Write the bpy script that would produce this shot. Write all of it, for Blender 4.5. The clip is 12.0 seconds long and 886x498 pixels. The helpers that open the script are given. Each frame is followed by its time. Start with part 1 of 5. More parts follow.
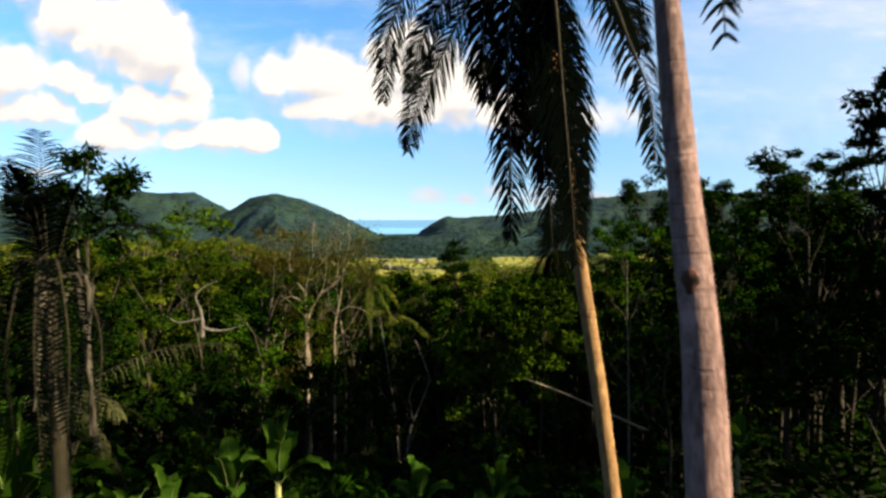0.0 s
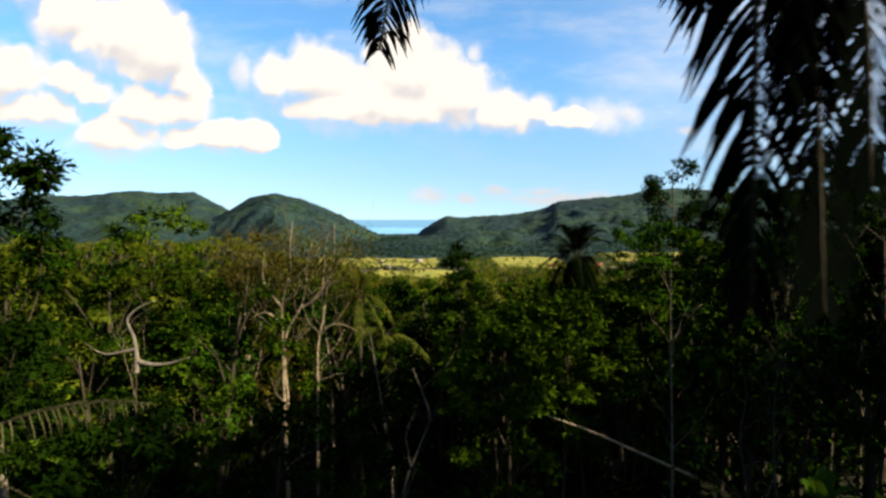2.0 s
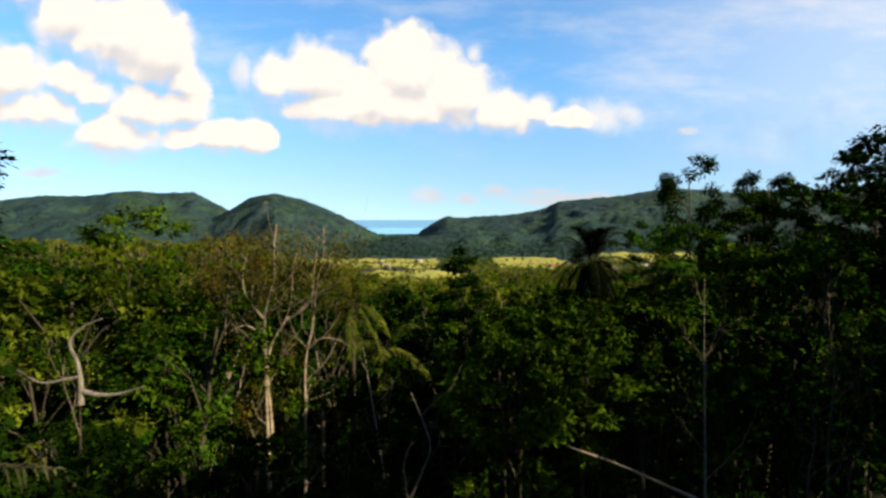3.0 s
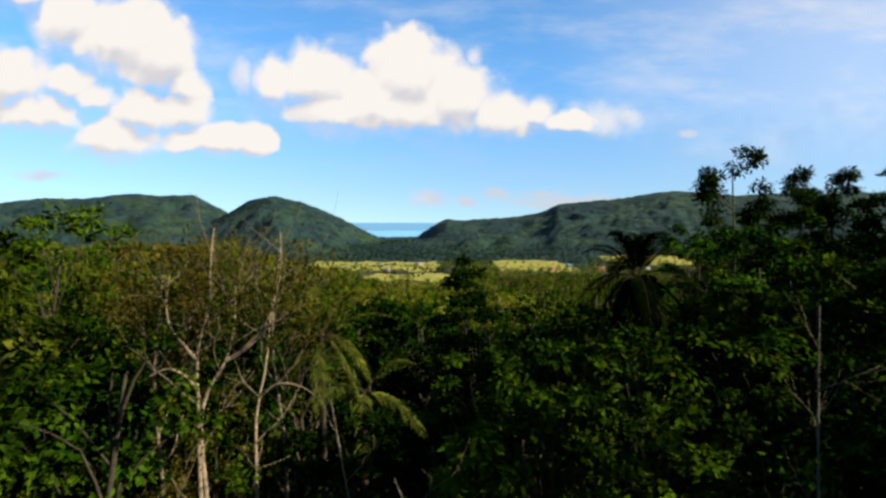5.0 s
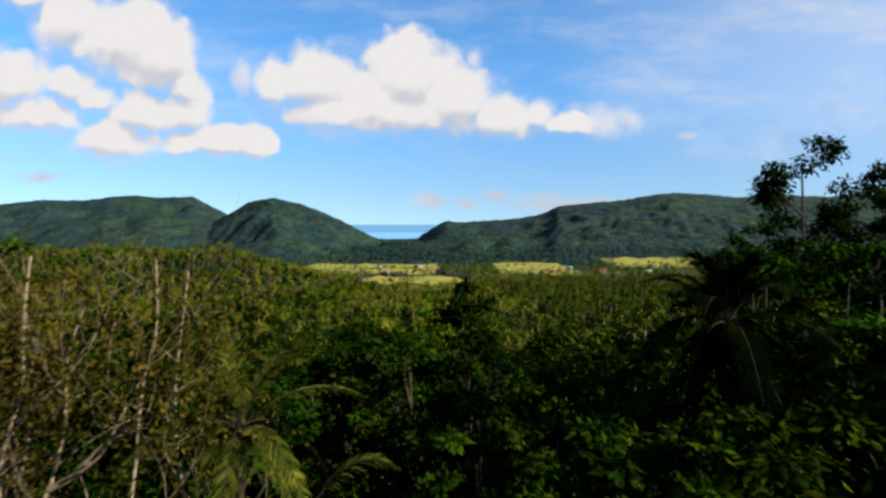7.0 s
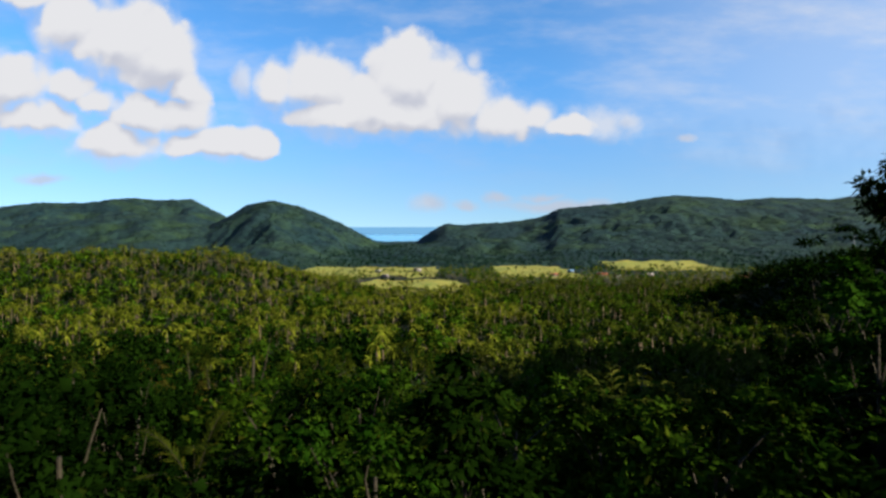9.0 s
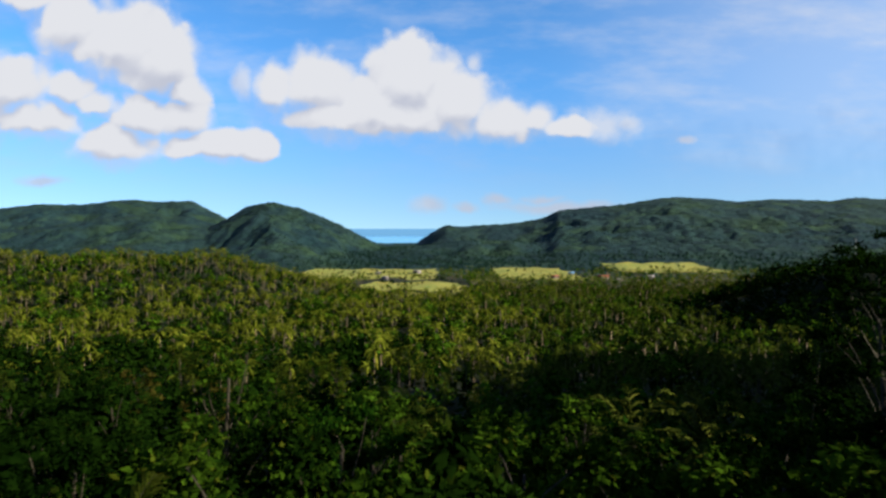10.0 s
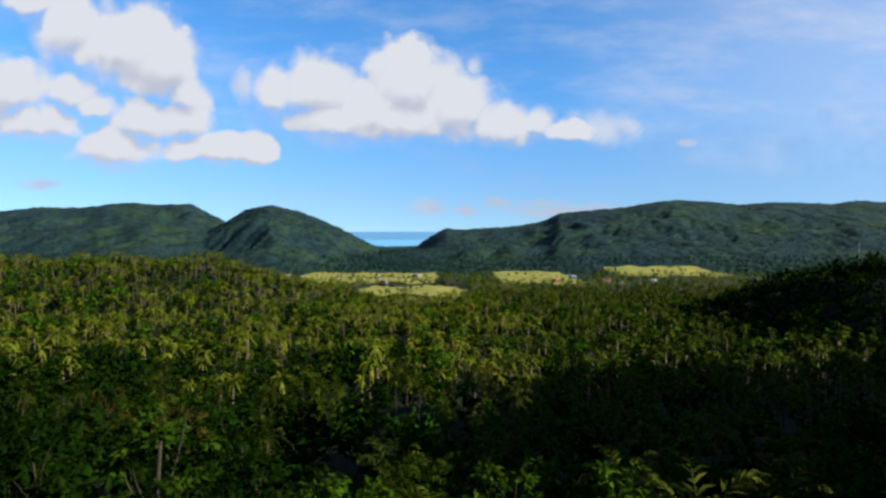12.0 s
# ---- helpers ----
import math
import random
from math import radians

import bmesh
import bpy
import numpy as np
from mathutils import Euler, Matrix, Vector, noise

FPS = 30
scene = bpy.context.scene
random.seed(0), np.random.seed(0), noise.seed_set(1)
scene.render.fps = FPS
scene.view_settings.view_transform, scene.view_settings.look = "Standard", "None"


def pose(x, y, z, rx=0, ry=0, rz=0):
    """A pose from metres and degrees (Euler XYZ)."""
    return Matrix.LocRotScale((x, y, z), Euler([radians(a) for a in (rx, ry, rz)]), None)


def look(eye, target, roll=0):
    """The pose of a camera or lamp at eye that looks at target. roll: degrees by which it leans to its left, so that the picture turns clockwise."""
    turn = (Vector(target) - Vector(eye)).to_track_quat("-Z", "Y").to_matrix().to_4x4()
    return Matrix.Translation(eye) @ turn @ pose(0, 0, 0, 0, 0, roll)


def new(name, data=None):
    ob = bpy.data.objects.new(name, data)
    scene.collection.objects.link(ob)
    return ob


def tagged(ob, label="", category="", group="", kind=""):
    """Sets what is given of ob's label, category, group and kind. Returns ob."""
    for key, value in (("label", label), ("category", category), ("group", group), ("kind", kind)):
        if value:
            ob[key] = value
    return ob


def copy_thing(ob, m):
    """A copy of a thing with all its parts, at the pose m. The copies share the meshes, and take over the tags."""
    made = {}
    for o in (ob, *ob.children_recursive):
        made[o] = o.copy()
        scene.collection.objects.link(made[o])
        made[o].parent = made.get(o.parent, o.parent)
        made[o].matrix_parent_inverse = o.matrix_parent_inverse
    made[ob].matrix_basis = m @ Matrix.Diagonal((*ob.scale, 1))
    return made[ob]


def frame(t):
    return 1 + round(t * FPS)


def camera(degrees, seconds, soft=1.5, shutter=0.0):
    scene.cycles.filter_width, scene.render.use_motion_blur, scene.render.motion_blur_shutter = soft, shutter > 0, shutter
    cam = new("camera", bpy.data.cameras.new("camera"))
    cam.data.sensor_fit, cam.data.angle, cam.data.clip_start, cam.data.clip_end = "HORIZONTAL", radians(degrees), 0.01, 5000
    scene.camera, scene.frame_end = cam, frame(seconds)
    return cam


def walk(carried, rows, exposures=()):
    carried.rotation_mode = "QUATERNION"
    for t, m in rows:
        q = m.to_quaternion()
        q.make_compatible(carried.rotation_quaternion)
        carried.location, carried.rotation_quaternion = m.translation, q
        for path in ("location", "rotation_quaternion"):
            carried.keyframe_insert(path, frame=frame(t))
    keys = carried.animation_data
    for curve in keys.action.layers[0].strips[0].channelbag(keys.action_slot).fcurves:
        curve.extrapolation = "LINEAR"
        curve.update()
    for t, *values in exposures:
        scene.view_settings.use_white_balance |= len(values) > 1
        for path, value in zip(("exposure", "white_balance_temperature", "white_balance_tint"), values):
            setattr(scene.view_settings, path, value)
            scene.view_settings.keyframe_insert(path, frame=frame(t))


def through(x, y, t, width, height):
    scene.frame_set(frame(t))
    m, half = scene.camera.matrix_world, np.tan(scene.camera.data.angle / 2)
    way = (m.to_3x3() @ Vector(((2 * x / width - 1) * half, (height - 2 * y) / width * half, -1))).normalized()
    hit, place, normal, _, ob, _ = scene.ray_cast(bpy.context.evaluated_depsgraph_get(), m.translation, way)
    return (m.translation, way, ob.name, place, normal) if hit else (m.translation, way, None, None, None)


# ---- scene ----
# Camera: a drone that leaves a palm clearing and flies out over a wooded valley.
cam = camera(73.7, 12.0, soft=2.7, shutter=0.4)
# seconds, x, y, z, pitch below the horizon in degrees
ROWS = [
    (0.0, 0.0, 0.0, 7.0, 2.9), (0.5, 0.03, 1.44, 7.0, 2.91), (1.0, 0.02, 2.76, 7.0, 2.92), (1.5, -0.05, 3.94, 7.01, 2.93),
    (2.0, -0.15, 5.16, 7.03, 2.92), (2.5, -0.2, 6.45, 7.05, 2.91), (3.0, -0.24, 8.0, 7.08, 2.9), (5.0, -0.23, 14.4, 7.07, 2.63),
    (5.5, -0.21, 16.06, 7.11, 2.6), (6.0, -0.17, 17.9, 7.2, 2.57), (6.5, -0.11, 19.76, 7.3, 2.52), (7.0, -0.03, 21.73, 7.43, 2.46),
    (9.0, 0.42, 29.87, 7.98, 2.22), (9.5, 0.53, 31.81, 8.09, 2.14), (10.0, 0.59, 33.8, 8.21, 2.06), (10.5, 0.64, 35.79, 8.35, 1.97),
    (11.0, 0.66, 37.83, 8.52, 1.89), (11.5, 0.67, 39.89, 8.7, 1.84), (12.0, 0.67, 42.0, 8.9, 1.78),
]
walk(cam, [(t, pose(x, y, z, 90 - p, 0, 0)) for t, x, y, z, p in ROWS],
     exposures=[(0.0, 2.36, 7150, 10), (2.0, 2.32, 7250, 10), (5.5, 2.06, 6600, 10), (7.0, 1.96, 6400, 10), (9.5, 1.88, 6050, 10), (12.0, 1.82, 5860, 10)])

# ---- light: low warm sun behind and to the right, broken cumulus ahead ----
SUN_AZ, SUN_EL = radians(114), radians(29)  # clockwise from straight ahead (+y)
to_sun = Vector((math.sin(SUN_AZ) * math.cos(SUN_EL), math.cos(SUN_AZ) * math.cos(SUN_EL), math.sin(SUN_EL)))
sun = new("sun", bpy.data.lights.new("sun", "SUN"))
sun.data.energy, sun.data.angle, sun.data.color = 5.0, radians(0.6), (1.0, 0.86, 0.62)
sun.matrix_world = look(to_sun * 100, (0, 0, 0))

F = 1046.0


def sky_place(x, y):
    """Tangents of a cloud's place: right of straight ahead, and above the horizon."""
    return ((x - 784) / F, (408 - y) / F)


class Nodes:
    """Short hand for a node tree."""

    def __init__(self, tree):
        self.tree = tree
        tree.nodes.clear()

    def add(self, kind, operation="", data_type="", blend_type=""):
        n = self.tree.nodes.new(kind)
        if operation:
            n.operation = operation
        if data_type:
            n.data_type = data_type
        if blend_type:
            n.blend_type = blend_type
        return n

    def put(self, socket, value):
        if hasattr(value, "is_output"):
            self.tree.links.new(value, socket)
        elif value is not None:
            socket.default_value = value

    def math(self, op, a, b=None, c=None, clamp=False):
        n = self.add("ShaderNodeMath", op)
        n.use_clamp = clamp
        for s, v in zip(n.inputs, (a, b, c)):
            self.put(s, v)
        return n.outputs[0]

    def vec(self, op, a, b=None):
        n = self.add("ShaderNodeVectorMath", operation=op)
        self.put(n.inputs[0], a)
        self.put(n.inputs[1], b)
        return n.outputs["Value"] if op in ("LENGTH", "DOT_PRODUCT") else n.outputs[0]

    def mix(self, f, a, b, blend="MIX"):
        n = self.add("ShaderNodeMix", data_type="RGBA", blend_type=blend)
        self.put(n.inputs[0], f)
        self.put(n.inputs[6], a)
        self.put(n.inputs[7], b)
        return n.outputs[2]

    def noise(self, vector, scale, detail=4.0, rough=0.55):
        n = self.add("ShaderNodeTexNoise")
        self.put(n.inputs["Vector"], vector)
        n.inputs["Scale"].default_value = scale
        n.inputs["Detail"].default_value = detail
        n.inputs["Roughness"].default_value = rough
        return n.outputs["Fac"]

    def span(self, v, lo, hi, a=0.0, b=1.0, smooth=True):
        n = self.add("ShaderNodeMapRange")
        n.interpolation_type = "SMOOTHSTEP" if smooth else "LINEAR"
        for s, x in zip(n.inputs[:5], (v, lo, hi, a, b)):
            self.put(s, x)
        return n.outputs[0]

    def xyz(self, x, y, z):
        n = self.add("ShaderNodeCombineXYZ")
        for s, v in zip(n.inputs, (x, y, z)):
            self.put(s, v)
        return n.outputs[0]

    def split(self, v):
        n = self.add("ShaderNodeSeparateXYZ")
        self.put(n.inputs[0], v)
        return n.outputs[0], n.outputs[1], n.outputs[2]


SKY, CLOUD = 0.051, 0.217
world = bpy.data.worlds.new("sky")
scene.world = world
world.use_nodes = True
n = Nodes(world.node_tree)
way = n.add("ShaderNodeTexCoord").outputs["Generated"]
dx, dy, dz = n.split(way)
sky = n.add("ShaderNodeTexSky")
sky.sky_type, sky.sun_disc, sky.sun_elevation, sky.sun_rotation = "NISHITA", False, SUN_EL, SUN_AZ
sky.altitude, sky.air_density, sky.dust_density, sky.ozone_density = 50.0, 1.0, 0.35, 2.2
n.put(sky.inputs[0], n.vec("NORMALIZE", n.xyz(dx, dy, n.math("ADD", n.math("MAXIMUM", dz, 0.0), 0.085))))
ahead = n.math("MAXIMUM", dy, 0.05)
flat = n.xyz(n.math("DIVIDE", dx, ahead), n.math("DIVIDE", dz, ahead), 0.0)
# cumulus heads: x, y, half width, half height
HEADS = [(215, 85, 118, 78), (130, 52, 70, 62), (300, 118, 80, 70), (335, 165, 50, 42), (60, 5, 62, 40), (22, 165, 110, 66), (-60, 200, 90, 76), (60, 215, 90, 40), (130, 165, 50, 40),
         (95, 212, 60, 42), (172, 188, 50, 26), (208, 262, 82, 40), (330, 268, 50, 26), (385, 262, 75, 33), (455, 262, 46, 34), (330, 215, 60, 40), (255, 210, 60, 40),
         (725, 148, 88, 80), (800, 190, 92, 62), (660, 190, 80, 62), (565, 165, 84, 64), (492, 165, 46, 52), (880, 218, 80, 44), (700, 212, 225, 44), (600, 212, 130, 32),
         (1000, 232, 58, 24), (950, 215, 36, 34)]
HAZY = [(1065, 228, 95, 42), (1110, 228, 40, 24), (75, 322, 60, 14), (760, 366, 40, 20), (825, 370, 30, 12), (880, 360, 32, 14), (1215, 250, 32, 11), (960, 358, 50, 9), (430, 150, 28, 44), (840, 118, 22, 30), (205, 200, 46, 30), (1000, 372, 160, 14)]


def puffs(rows, p):
    best = None
    for x, y, w, h in rows:
        a, e = sky_place(x, y)
        d = n.vec("LENGTH", n.vec("MULTIPLY", n.vec("SUBTRACT", p, (a, e, 0.0)), (F / w, F / h, 0.0)))
        d = n.math("SUBTRACT", 1.0, d)
        best = d if best is None else n.math("SMOOTH_MAX", best, d, 0.10)
    return best


def billow(p, scale):
    """Rounded heads, as cumulus swells."""
    v = n.add("ShaderNodeTexVoronoi")
    v.feature = "SMOOTH_F1"
    n.put(v.inputs["Vector"], p)
    v.inputs["Scale"].default_value, v.inputs["Smoothness"].default_value = scale, 0.35
    return n.math("SUBTRACT", 0.42, v.outputs["Distance"])


def heap(p):
    """How deep a way of sight runs through cloud: swelling heads, finer curls on them."""
    d = n.math("MULTIPLY_ADD", billow(p, 15.0), 0.42, puffs(HEADS, p))
    return n.math("MULTIPLY_ADD", billow(p, 38.0), 0.20, d)


warp = n.add("ShaderNodeTexNoise")
n.put(warp.inputs["Vector"], flat)
warp.inputs["Scale"].default_value, warp.inputs["Detail"].default_value = 16.0, 5.0
shift = n.add("ShaderNodeVectorMath", operation="MULTIPLY_ADD")
n.put(shift.inputs[0], warp.outputs["Color"])
shift.inputs[1].default_value = (0.036, 0.030, 0.0)
n.put(shift.inputs[2], n.vec("SUBTRACT", flat, (0.018, 0.015, 0.0)))
place = shift.outputs[0]
fine = n.noise(flat, 26.0, 6.0, 0.6)
body = heap(place)
soft = n.span(n.noise(n.vec("ADD", flat, (0.3, 0.7, 0.0)), 7.0, 2.0), 0.38, 0.66, 0.20, 0.75)
lift = n.math("ADD", n.math("MULTIPLY_ADD", n.math("SUBTRACT", fine, 0.5), 0.45, body), 0.20)
thin = n.math("MULTIPLY", n.span(n.math("MULTIPLY_ADD", n.math("SUBTRACT", fine, 0.5), 0.9, puffs(HAZY, place)), -0.1, 0.9, 0.0, 0.75), n.span(dy, 0.1, 0.4))
fringe = n.math("MULTIPLY", n.span(n.math("MULTIPLY_ADD", n.math("SUBTRACT", n.noise(flat, 13.0, 6.0, 0.65), 0.5), 1.6, body), -0.35, 0.45, 0.0, 0.5), n.span(dy, 0.1, 0.4))
streak = n.noise(n.vec("MULTIPLY", flat, (1.0, 3.2, 1.0)), 4.2, 6.0, 0.6)
veil = n.math("MULTIPLY", n.math("ADD", n.span(streak, 0.40, 0.75, 0.0, 0.32), n.span(n.split(flat)[0], 0.1, 0.7, 0.0, 0.32)), n.span(n.split(flat)[1], -0.02, 0.22))
under = n.math("SUBTRACT", heap(n.vec("ADD", place, (0.006, 0.030, 0.0))), body)
under = n.math("MULTIPLY_ADD", n.math("SUBTRACT", n.noise(place, 18.0, 3.0), 0.5), 0.35, under)
base = n.math("MULTIPLY", n.math("MAXIMUM", under, 0.0), 0.9)  # ragged, see-through bases
thick = n.math("MULTIPLY", n.math("POWER", n.span(n.math("MULTIPLY_ADD", base, -0.06, lift), -0.10, n.math("ADD", soft, base)), 1.35), n.span(dy, 0.1, 0.4))
cloud_colour = n.mix(n.span(under, -0.16, 0.42), (1.02, 0.985, 0.96, 1), (0.72, 0.72, 0.78, 1))
bright = n.add("ShaderNodeVectorMath", operation="SCALE")
n.put(bright.inputs[0], cloud_colour)
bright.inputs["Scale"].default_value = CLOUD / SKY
cover = n.math("MAXIMUM", n.math("MAXIMUM", thick, fringe), n.math("MAXIMUM", thin, veil))
low = n.mix(1.0, sky.outputs[0], n.mix(n.span(dz, 0.0, 0.26), (0.65, 0.765, 0.85, 1), (0.535, 0.93, 1.17, 1)), "MULTIPLY")
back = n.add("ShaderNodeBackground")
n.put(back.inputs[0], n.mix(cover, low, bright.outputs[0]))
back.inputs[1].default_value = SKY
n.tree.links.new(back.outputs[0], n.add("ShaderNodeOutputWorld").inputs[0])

# ---- materials ----


def material(name):
    m = bpy.data.materials.new(name)
    m.use_nodes = True
    return m, Nodes(m.node_tree)


def finish(n, colour, rough=0.8, bump=None, strength=0.4, distance=0.02, spec=0.3, through=0.0):
    p = n.add("ShaderNodeBsdfPrincipled")
    n.put(p.inputs["Base Color"], colour)
    n.put(p.inputs["Roughness"], rough)
    p.inputs["Specular IOR Level"].default_value = spec
    if bump is not None:
        b = n.add("ShaderNodeBump")
        b.inputs["Strength"].default_value, b.inputs["Distance"].default_value = strength, distance
        n.put(b.inputs["Height"], bump)
        n.put(p.inputs["Normal"], b.outputs[0])
    out = p.outputs[0]
    if through:
        t = n.add("ShaderNodeBsdfTranslucent")
        n.put(t.inputs[0], n.mix(1.0, colour, (1.25, 1.2, 0.5, 1), "MULTIPLY"))
        m = n.add("ShaderNodeMixShader")
        m.inputs[0].default_value = through
        n.put(m.inputs[1], out)
        n.put(m.inputs[2], t.outputs[0])
        out = m.outputs[0]
    n.tree.links.new(out, n.add("ShaderNodeOutputMaterial").inputs[0])


def leaf_material(name, dark, light, yellow, rough=0.6, patch=0.12, through=0.12, spec=0.0, single=0.10):
    """Leaves: every blade a little different, with larger patches of fresher growth and a few yellowed blades."""
    m, n = material(name)
    isle = n.add("ShaderNodeNewGeometry").outputs["Random Per Island"]
    where = n.add("ShaderNodeTexCoord").outputs["Object"]
    own = n.add("ShaderNodeObjectInfo").outputs["Random"]
    wide = n.span(n.noise(where, patch, 3.0), 0.35, 0.65)
    close = n.span(n.noise(where, patch * 7, 2.0), 0.35, 0.65)
    f = n.math("ADD", n.math("MULTIPLY", isle, single), n.math("MULTIPLY", n.math("ADD", wide, close), (1 - single) / 2))
    c = n.mix(n.math("POWER", f, 1.7), dark, light)
    c = n.mix(n.math("MULTIPLY", n.math("GREATER_THAN", isle, 0.965), 0.25), c, yellow)
    c = n.mix(n.math("MULTIPLY", own, 0.35), c, n.mix(1.0, c, (1.25, 1.0, 0.7, 1), "MULTIPLY"))
    c = n.mix(n.math("MULTIPLY", n.noise(where, 14.0, 2.0), 0.3), c, n.mix(1.0, c, (0.35, 0.4, 0.3, 1), "MULTIPLY"))
    finish(n, c, rough, None, spec=spec, through=through)
    return m


LEAF = leaf_material("broad leaf", (0.00193, 0.00643, 0.000643, 1), (0.0400, 0.0822, 0.0050, 1), (0.0579, 0.0579, 0.0060, 1))
# Dark copy of LEAF: shade and black gaps are put into its colour.
LEAF_SHADE = leaf_material("shaded dark leaf", (0.000897, 0.00309, 0.000403, 1), (0.0068, 0.0180, 0.0018, 1), (0.0134, 0.0186, 0.00201, 1), through=0.06)
LEAF_OLIVE = leaf_material("olive leaf", (0.00578, 0.0108, 0.00102, 1), (0.0640, 0.0900, 0.0085, 1), (0.0720, 0.0723, 0.0120, 1))
LEAF_DRY = leaf_material("dry leaf", (0.0095, 0.0090, 0.0018, 1), (0.0720, 0.0620, 0.0110, 1), (0.0900, 0.0640, 0.0120, 1))
PALM_LEAF = leaf_material("palm leaflet", (0.0025, 0.0065, 0.0008, 1), (0.1000, 0.1250, 0.0120, 1), (0.1300, 0.1150, 0.0220, 1), rough=0.55, single=0.5)
# Blue-green tint that puts distance haze into the far trees' colour.
LEAF_FAR = leaf_material("haze-blue far leaf", (0.0042, 0.0140, 0.0125, 1), (0.0140, 0.0300, 0.0190, 1), (0.0180, 0.0290, 0.0170, 1), through=0.05)
# Near black: the crown's own shade is put into the leaflet colour.
PALM_NEAR = leaf_material("shaded near palm leaflet", (0.0005, 0.0010, 0.0008, 1), (0.0018, 0.0026, 0.0019, 1), (0.0032, 0.0034, 0.0022, 1), rough=0.7, through=0.02)
# A silhouette's darkness set as leaflet colour, a little above PALM_NEAR.
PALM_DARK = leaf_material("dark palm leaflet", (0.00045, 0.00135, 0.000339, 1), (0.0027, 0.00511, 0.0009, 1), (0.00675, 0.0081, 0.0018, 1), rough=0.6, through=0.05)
PALM_OLD = leaf_material("withered palm leaflet", (0.0117, 0.014, 0.00702, 1), (0.041, 0.0438, 0.0234, 1), (0.0585, 0.0498, 0.0292, 1), rough=0.7)
# Two copies of one palm leaflet: first toned for shade, then for sun.
PALM_SHADED = leaf_material("shaded palm leaflet", (0.0018, 0.0052, 0.0009, 1), (0.0430, 0.0560, 0.0060, 1), (0.0714, 0.0595, 0.0071, 1), rough=0.6, through=0.08, single=0.4)
PALM_MID = leaf_material("sunlit palm leaflet", (0.0018, 0.0052, 0.0009, 1), (0.0800, 0.1000, 0.0150, 1), (0.1000, 0.0900, 0.0180, 1), rough=0.6, through=0.08, single=0.5)
# Mid-dark copy of LEAF, with part of the slope's shade in its colour.
LEAF_DEEP = leaf_material("half-shaded green leaf", (0.00151, 0.00705, 0.000464, 1), (0.0190, 0.0526, 0.0042, 1), (0.0202, 0.0391, 0.00278, 1), through=0.08)
BANANA_LEAF = leaf_material("banana leaf", (0.00806, 0.0228, 0.0022, 1), (0.0313, 0.0719, 0.0081, 1), (0.033, 0.0404, 0.00734, 1), rough=0.45, through=0.25)


def bark(name, a, b, ring=0.0, scale=9.0):
    m, n = material(name)
    where = n.add("ShaderNodeTexCoord").outputs["Object"]
    own = n.add("ShaderNodeObjectInfo").outputs["Random"]
    x, y, z = n.split(where)
    grain = n.noise(n.xyz(n.math("MULTIPLY", x, 3.0), n.math("MULTIPLY", y, 3.0), n.math("MULTIPLY", z, 0.7)), scale, 6.0, 0.65)
    stain = n.noise(where, 1.3, 4.0)
    c = n.mix(n.span(grain, 0.3, 0.7), a, b)
    c = n.mix(n.span(stain, 0.48, 0.72, 0.0, 0.65), c, n.mix(1.0, c, (0.38, 0.36, 0.38, 1), "MULTIPLY"))
    c = n.mix(n.span(n.noise(where, 4.0, 3.0), 0.58, 0.7, 0.0, 0.5), c, n.mix(1.0, b, (1.45, 1.5, 1.55, 1), "MULTIPLY"))
    blotch = n.noise(n.xyz(n.math("MULTIPLY", x, 1.6), n.math("MULTIPLY", y, 1.6), z), 3.4, 4.0, 0.6)
    c = n.mix(n.span(blotch, 0.56, 0.66, 0.0, 0.55), c, n.mix(1.0, c, (0.45, 0.42, 0.42, 1), "MULTIPLY"))
    height = grain
    if ring:
        wave = n.math("SINE", n.math("MULTIPLY", n.math("ADD", z, n.math("MULTIPLY", stain, 0.22)), 6.2832 / ring))
        groove = n.math("MULTIPLY", n.span(wave, 0.55, 1.0), n.span(n.noise(where, 3.0, 3.0), 0.40, 0.62))
        c = n.mix(n.math("MULTIPLY", groove, 0.16), c, n.mix(1.0, c, (0.40, 0.34, 0.32, 1), "MULTIPLY"))
        height = n.math("SUBTRACT", grain, n.math("MULTIPLY", groove, 0.35))
    finish(n, c, 0.85, height, 0.6, 0.02, spec=0.15)
    return m


# Brown bark with the thicket's shade put into its colour.
BARK = bark("shade-dark brown bark", (0.0080, 0.0070, 0.0045, 1), (0.0240, 0.0200, 0.0130, 1))
BARK_PALE = bark("pale bark", (0.0700, 0.0560, 0.0390, 1), (0.1500, 0.1250, 0.0920, 1))
BARK_GREY = bark("lichen-grey bark", (0.0380, 0.0350, 0.0290, 1), (0.0950, 0.0880, 0.0740, 1))
RIB = bark("banana midrib", (0.0300, 0.0480, 0.0120, 1), (0.0650, 0.0850, 0.0260, 1))
BARK_TWIG = bark("brown twig bark", (0.0300, 0.0240, 0.0160, 1), (0.0850, 0.0720, 0.0520, 1))
BARK_PALM = bark("grey palm bark", (0.0620, 0.0370, 0.0340, 1), (0.1500, 0.0960, 0.0880, 1), ring=0.11)
BARK_PALM_WARM = bark("ochre palm bark", (0.0900, 0.0500, 0.0200, 1), (0.1650, 0.0960, 0.0420, 1), ring=0.085, scale=7.0)
SCAR = bark("weathered wound", (0.0060, 0.0040, 0.0030, 1), (0.0420, 0.0160, 0.0090, 1), scale=14.0)
STALK = bark("frond stalk", (0.004, 0.0036, 0.0014, 1), (0.012, 0.01, 0.004, 1))
PALM_STEM = bark("weathered palm stem", (0.0400, 0.0300, 0.0200, 1), (0.1050, 0.0800, 0.0540, 1))
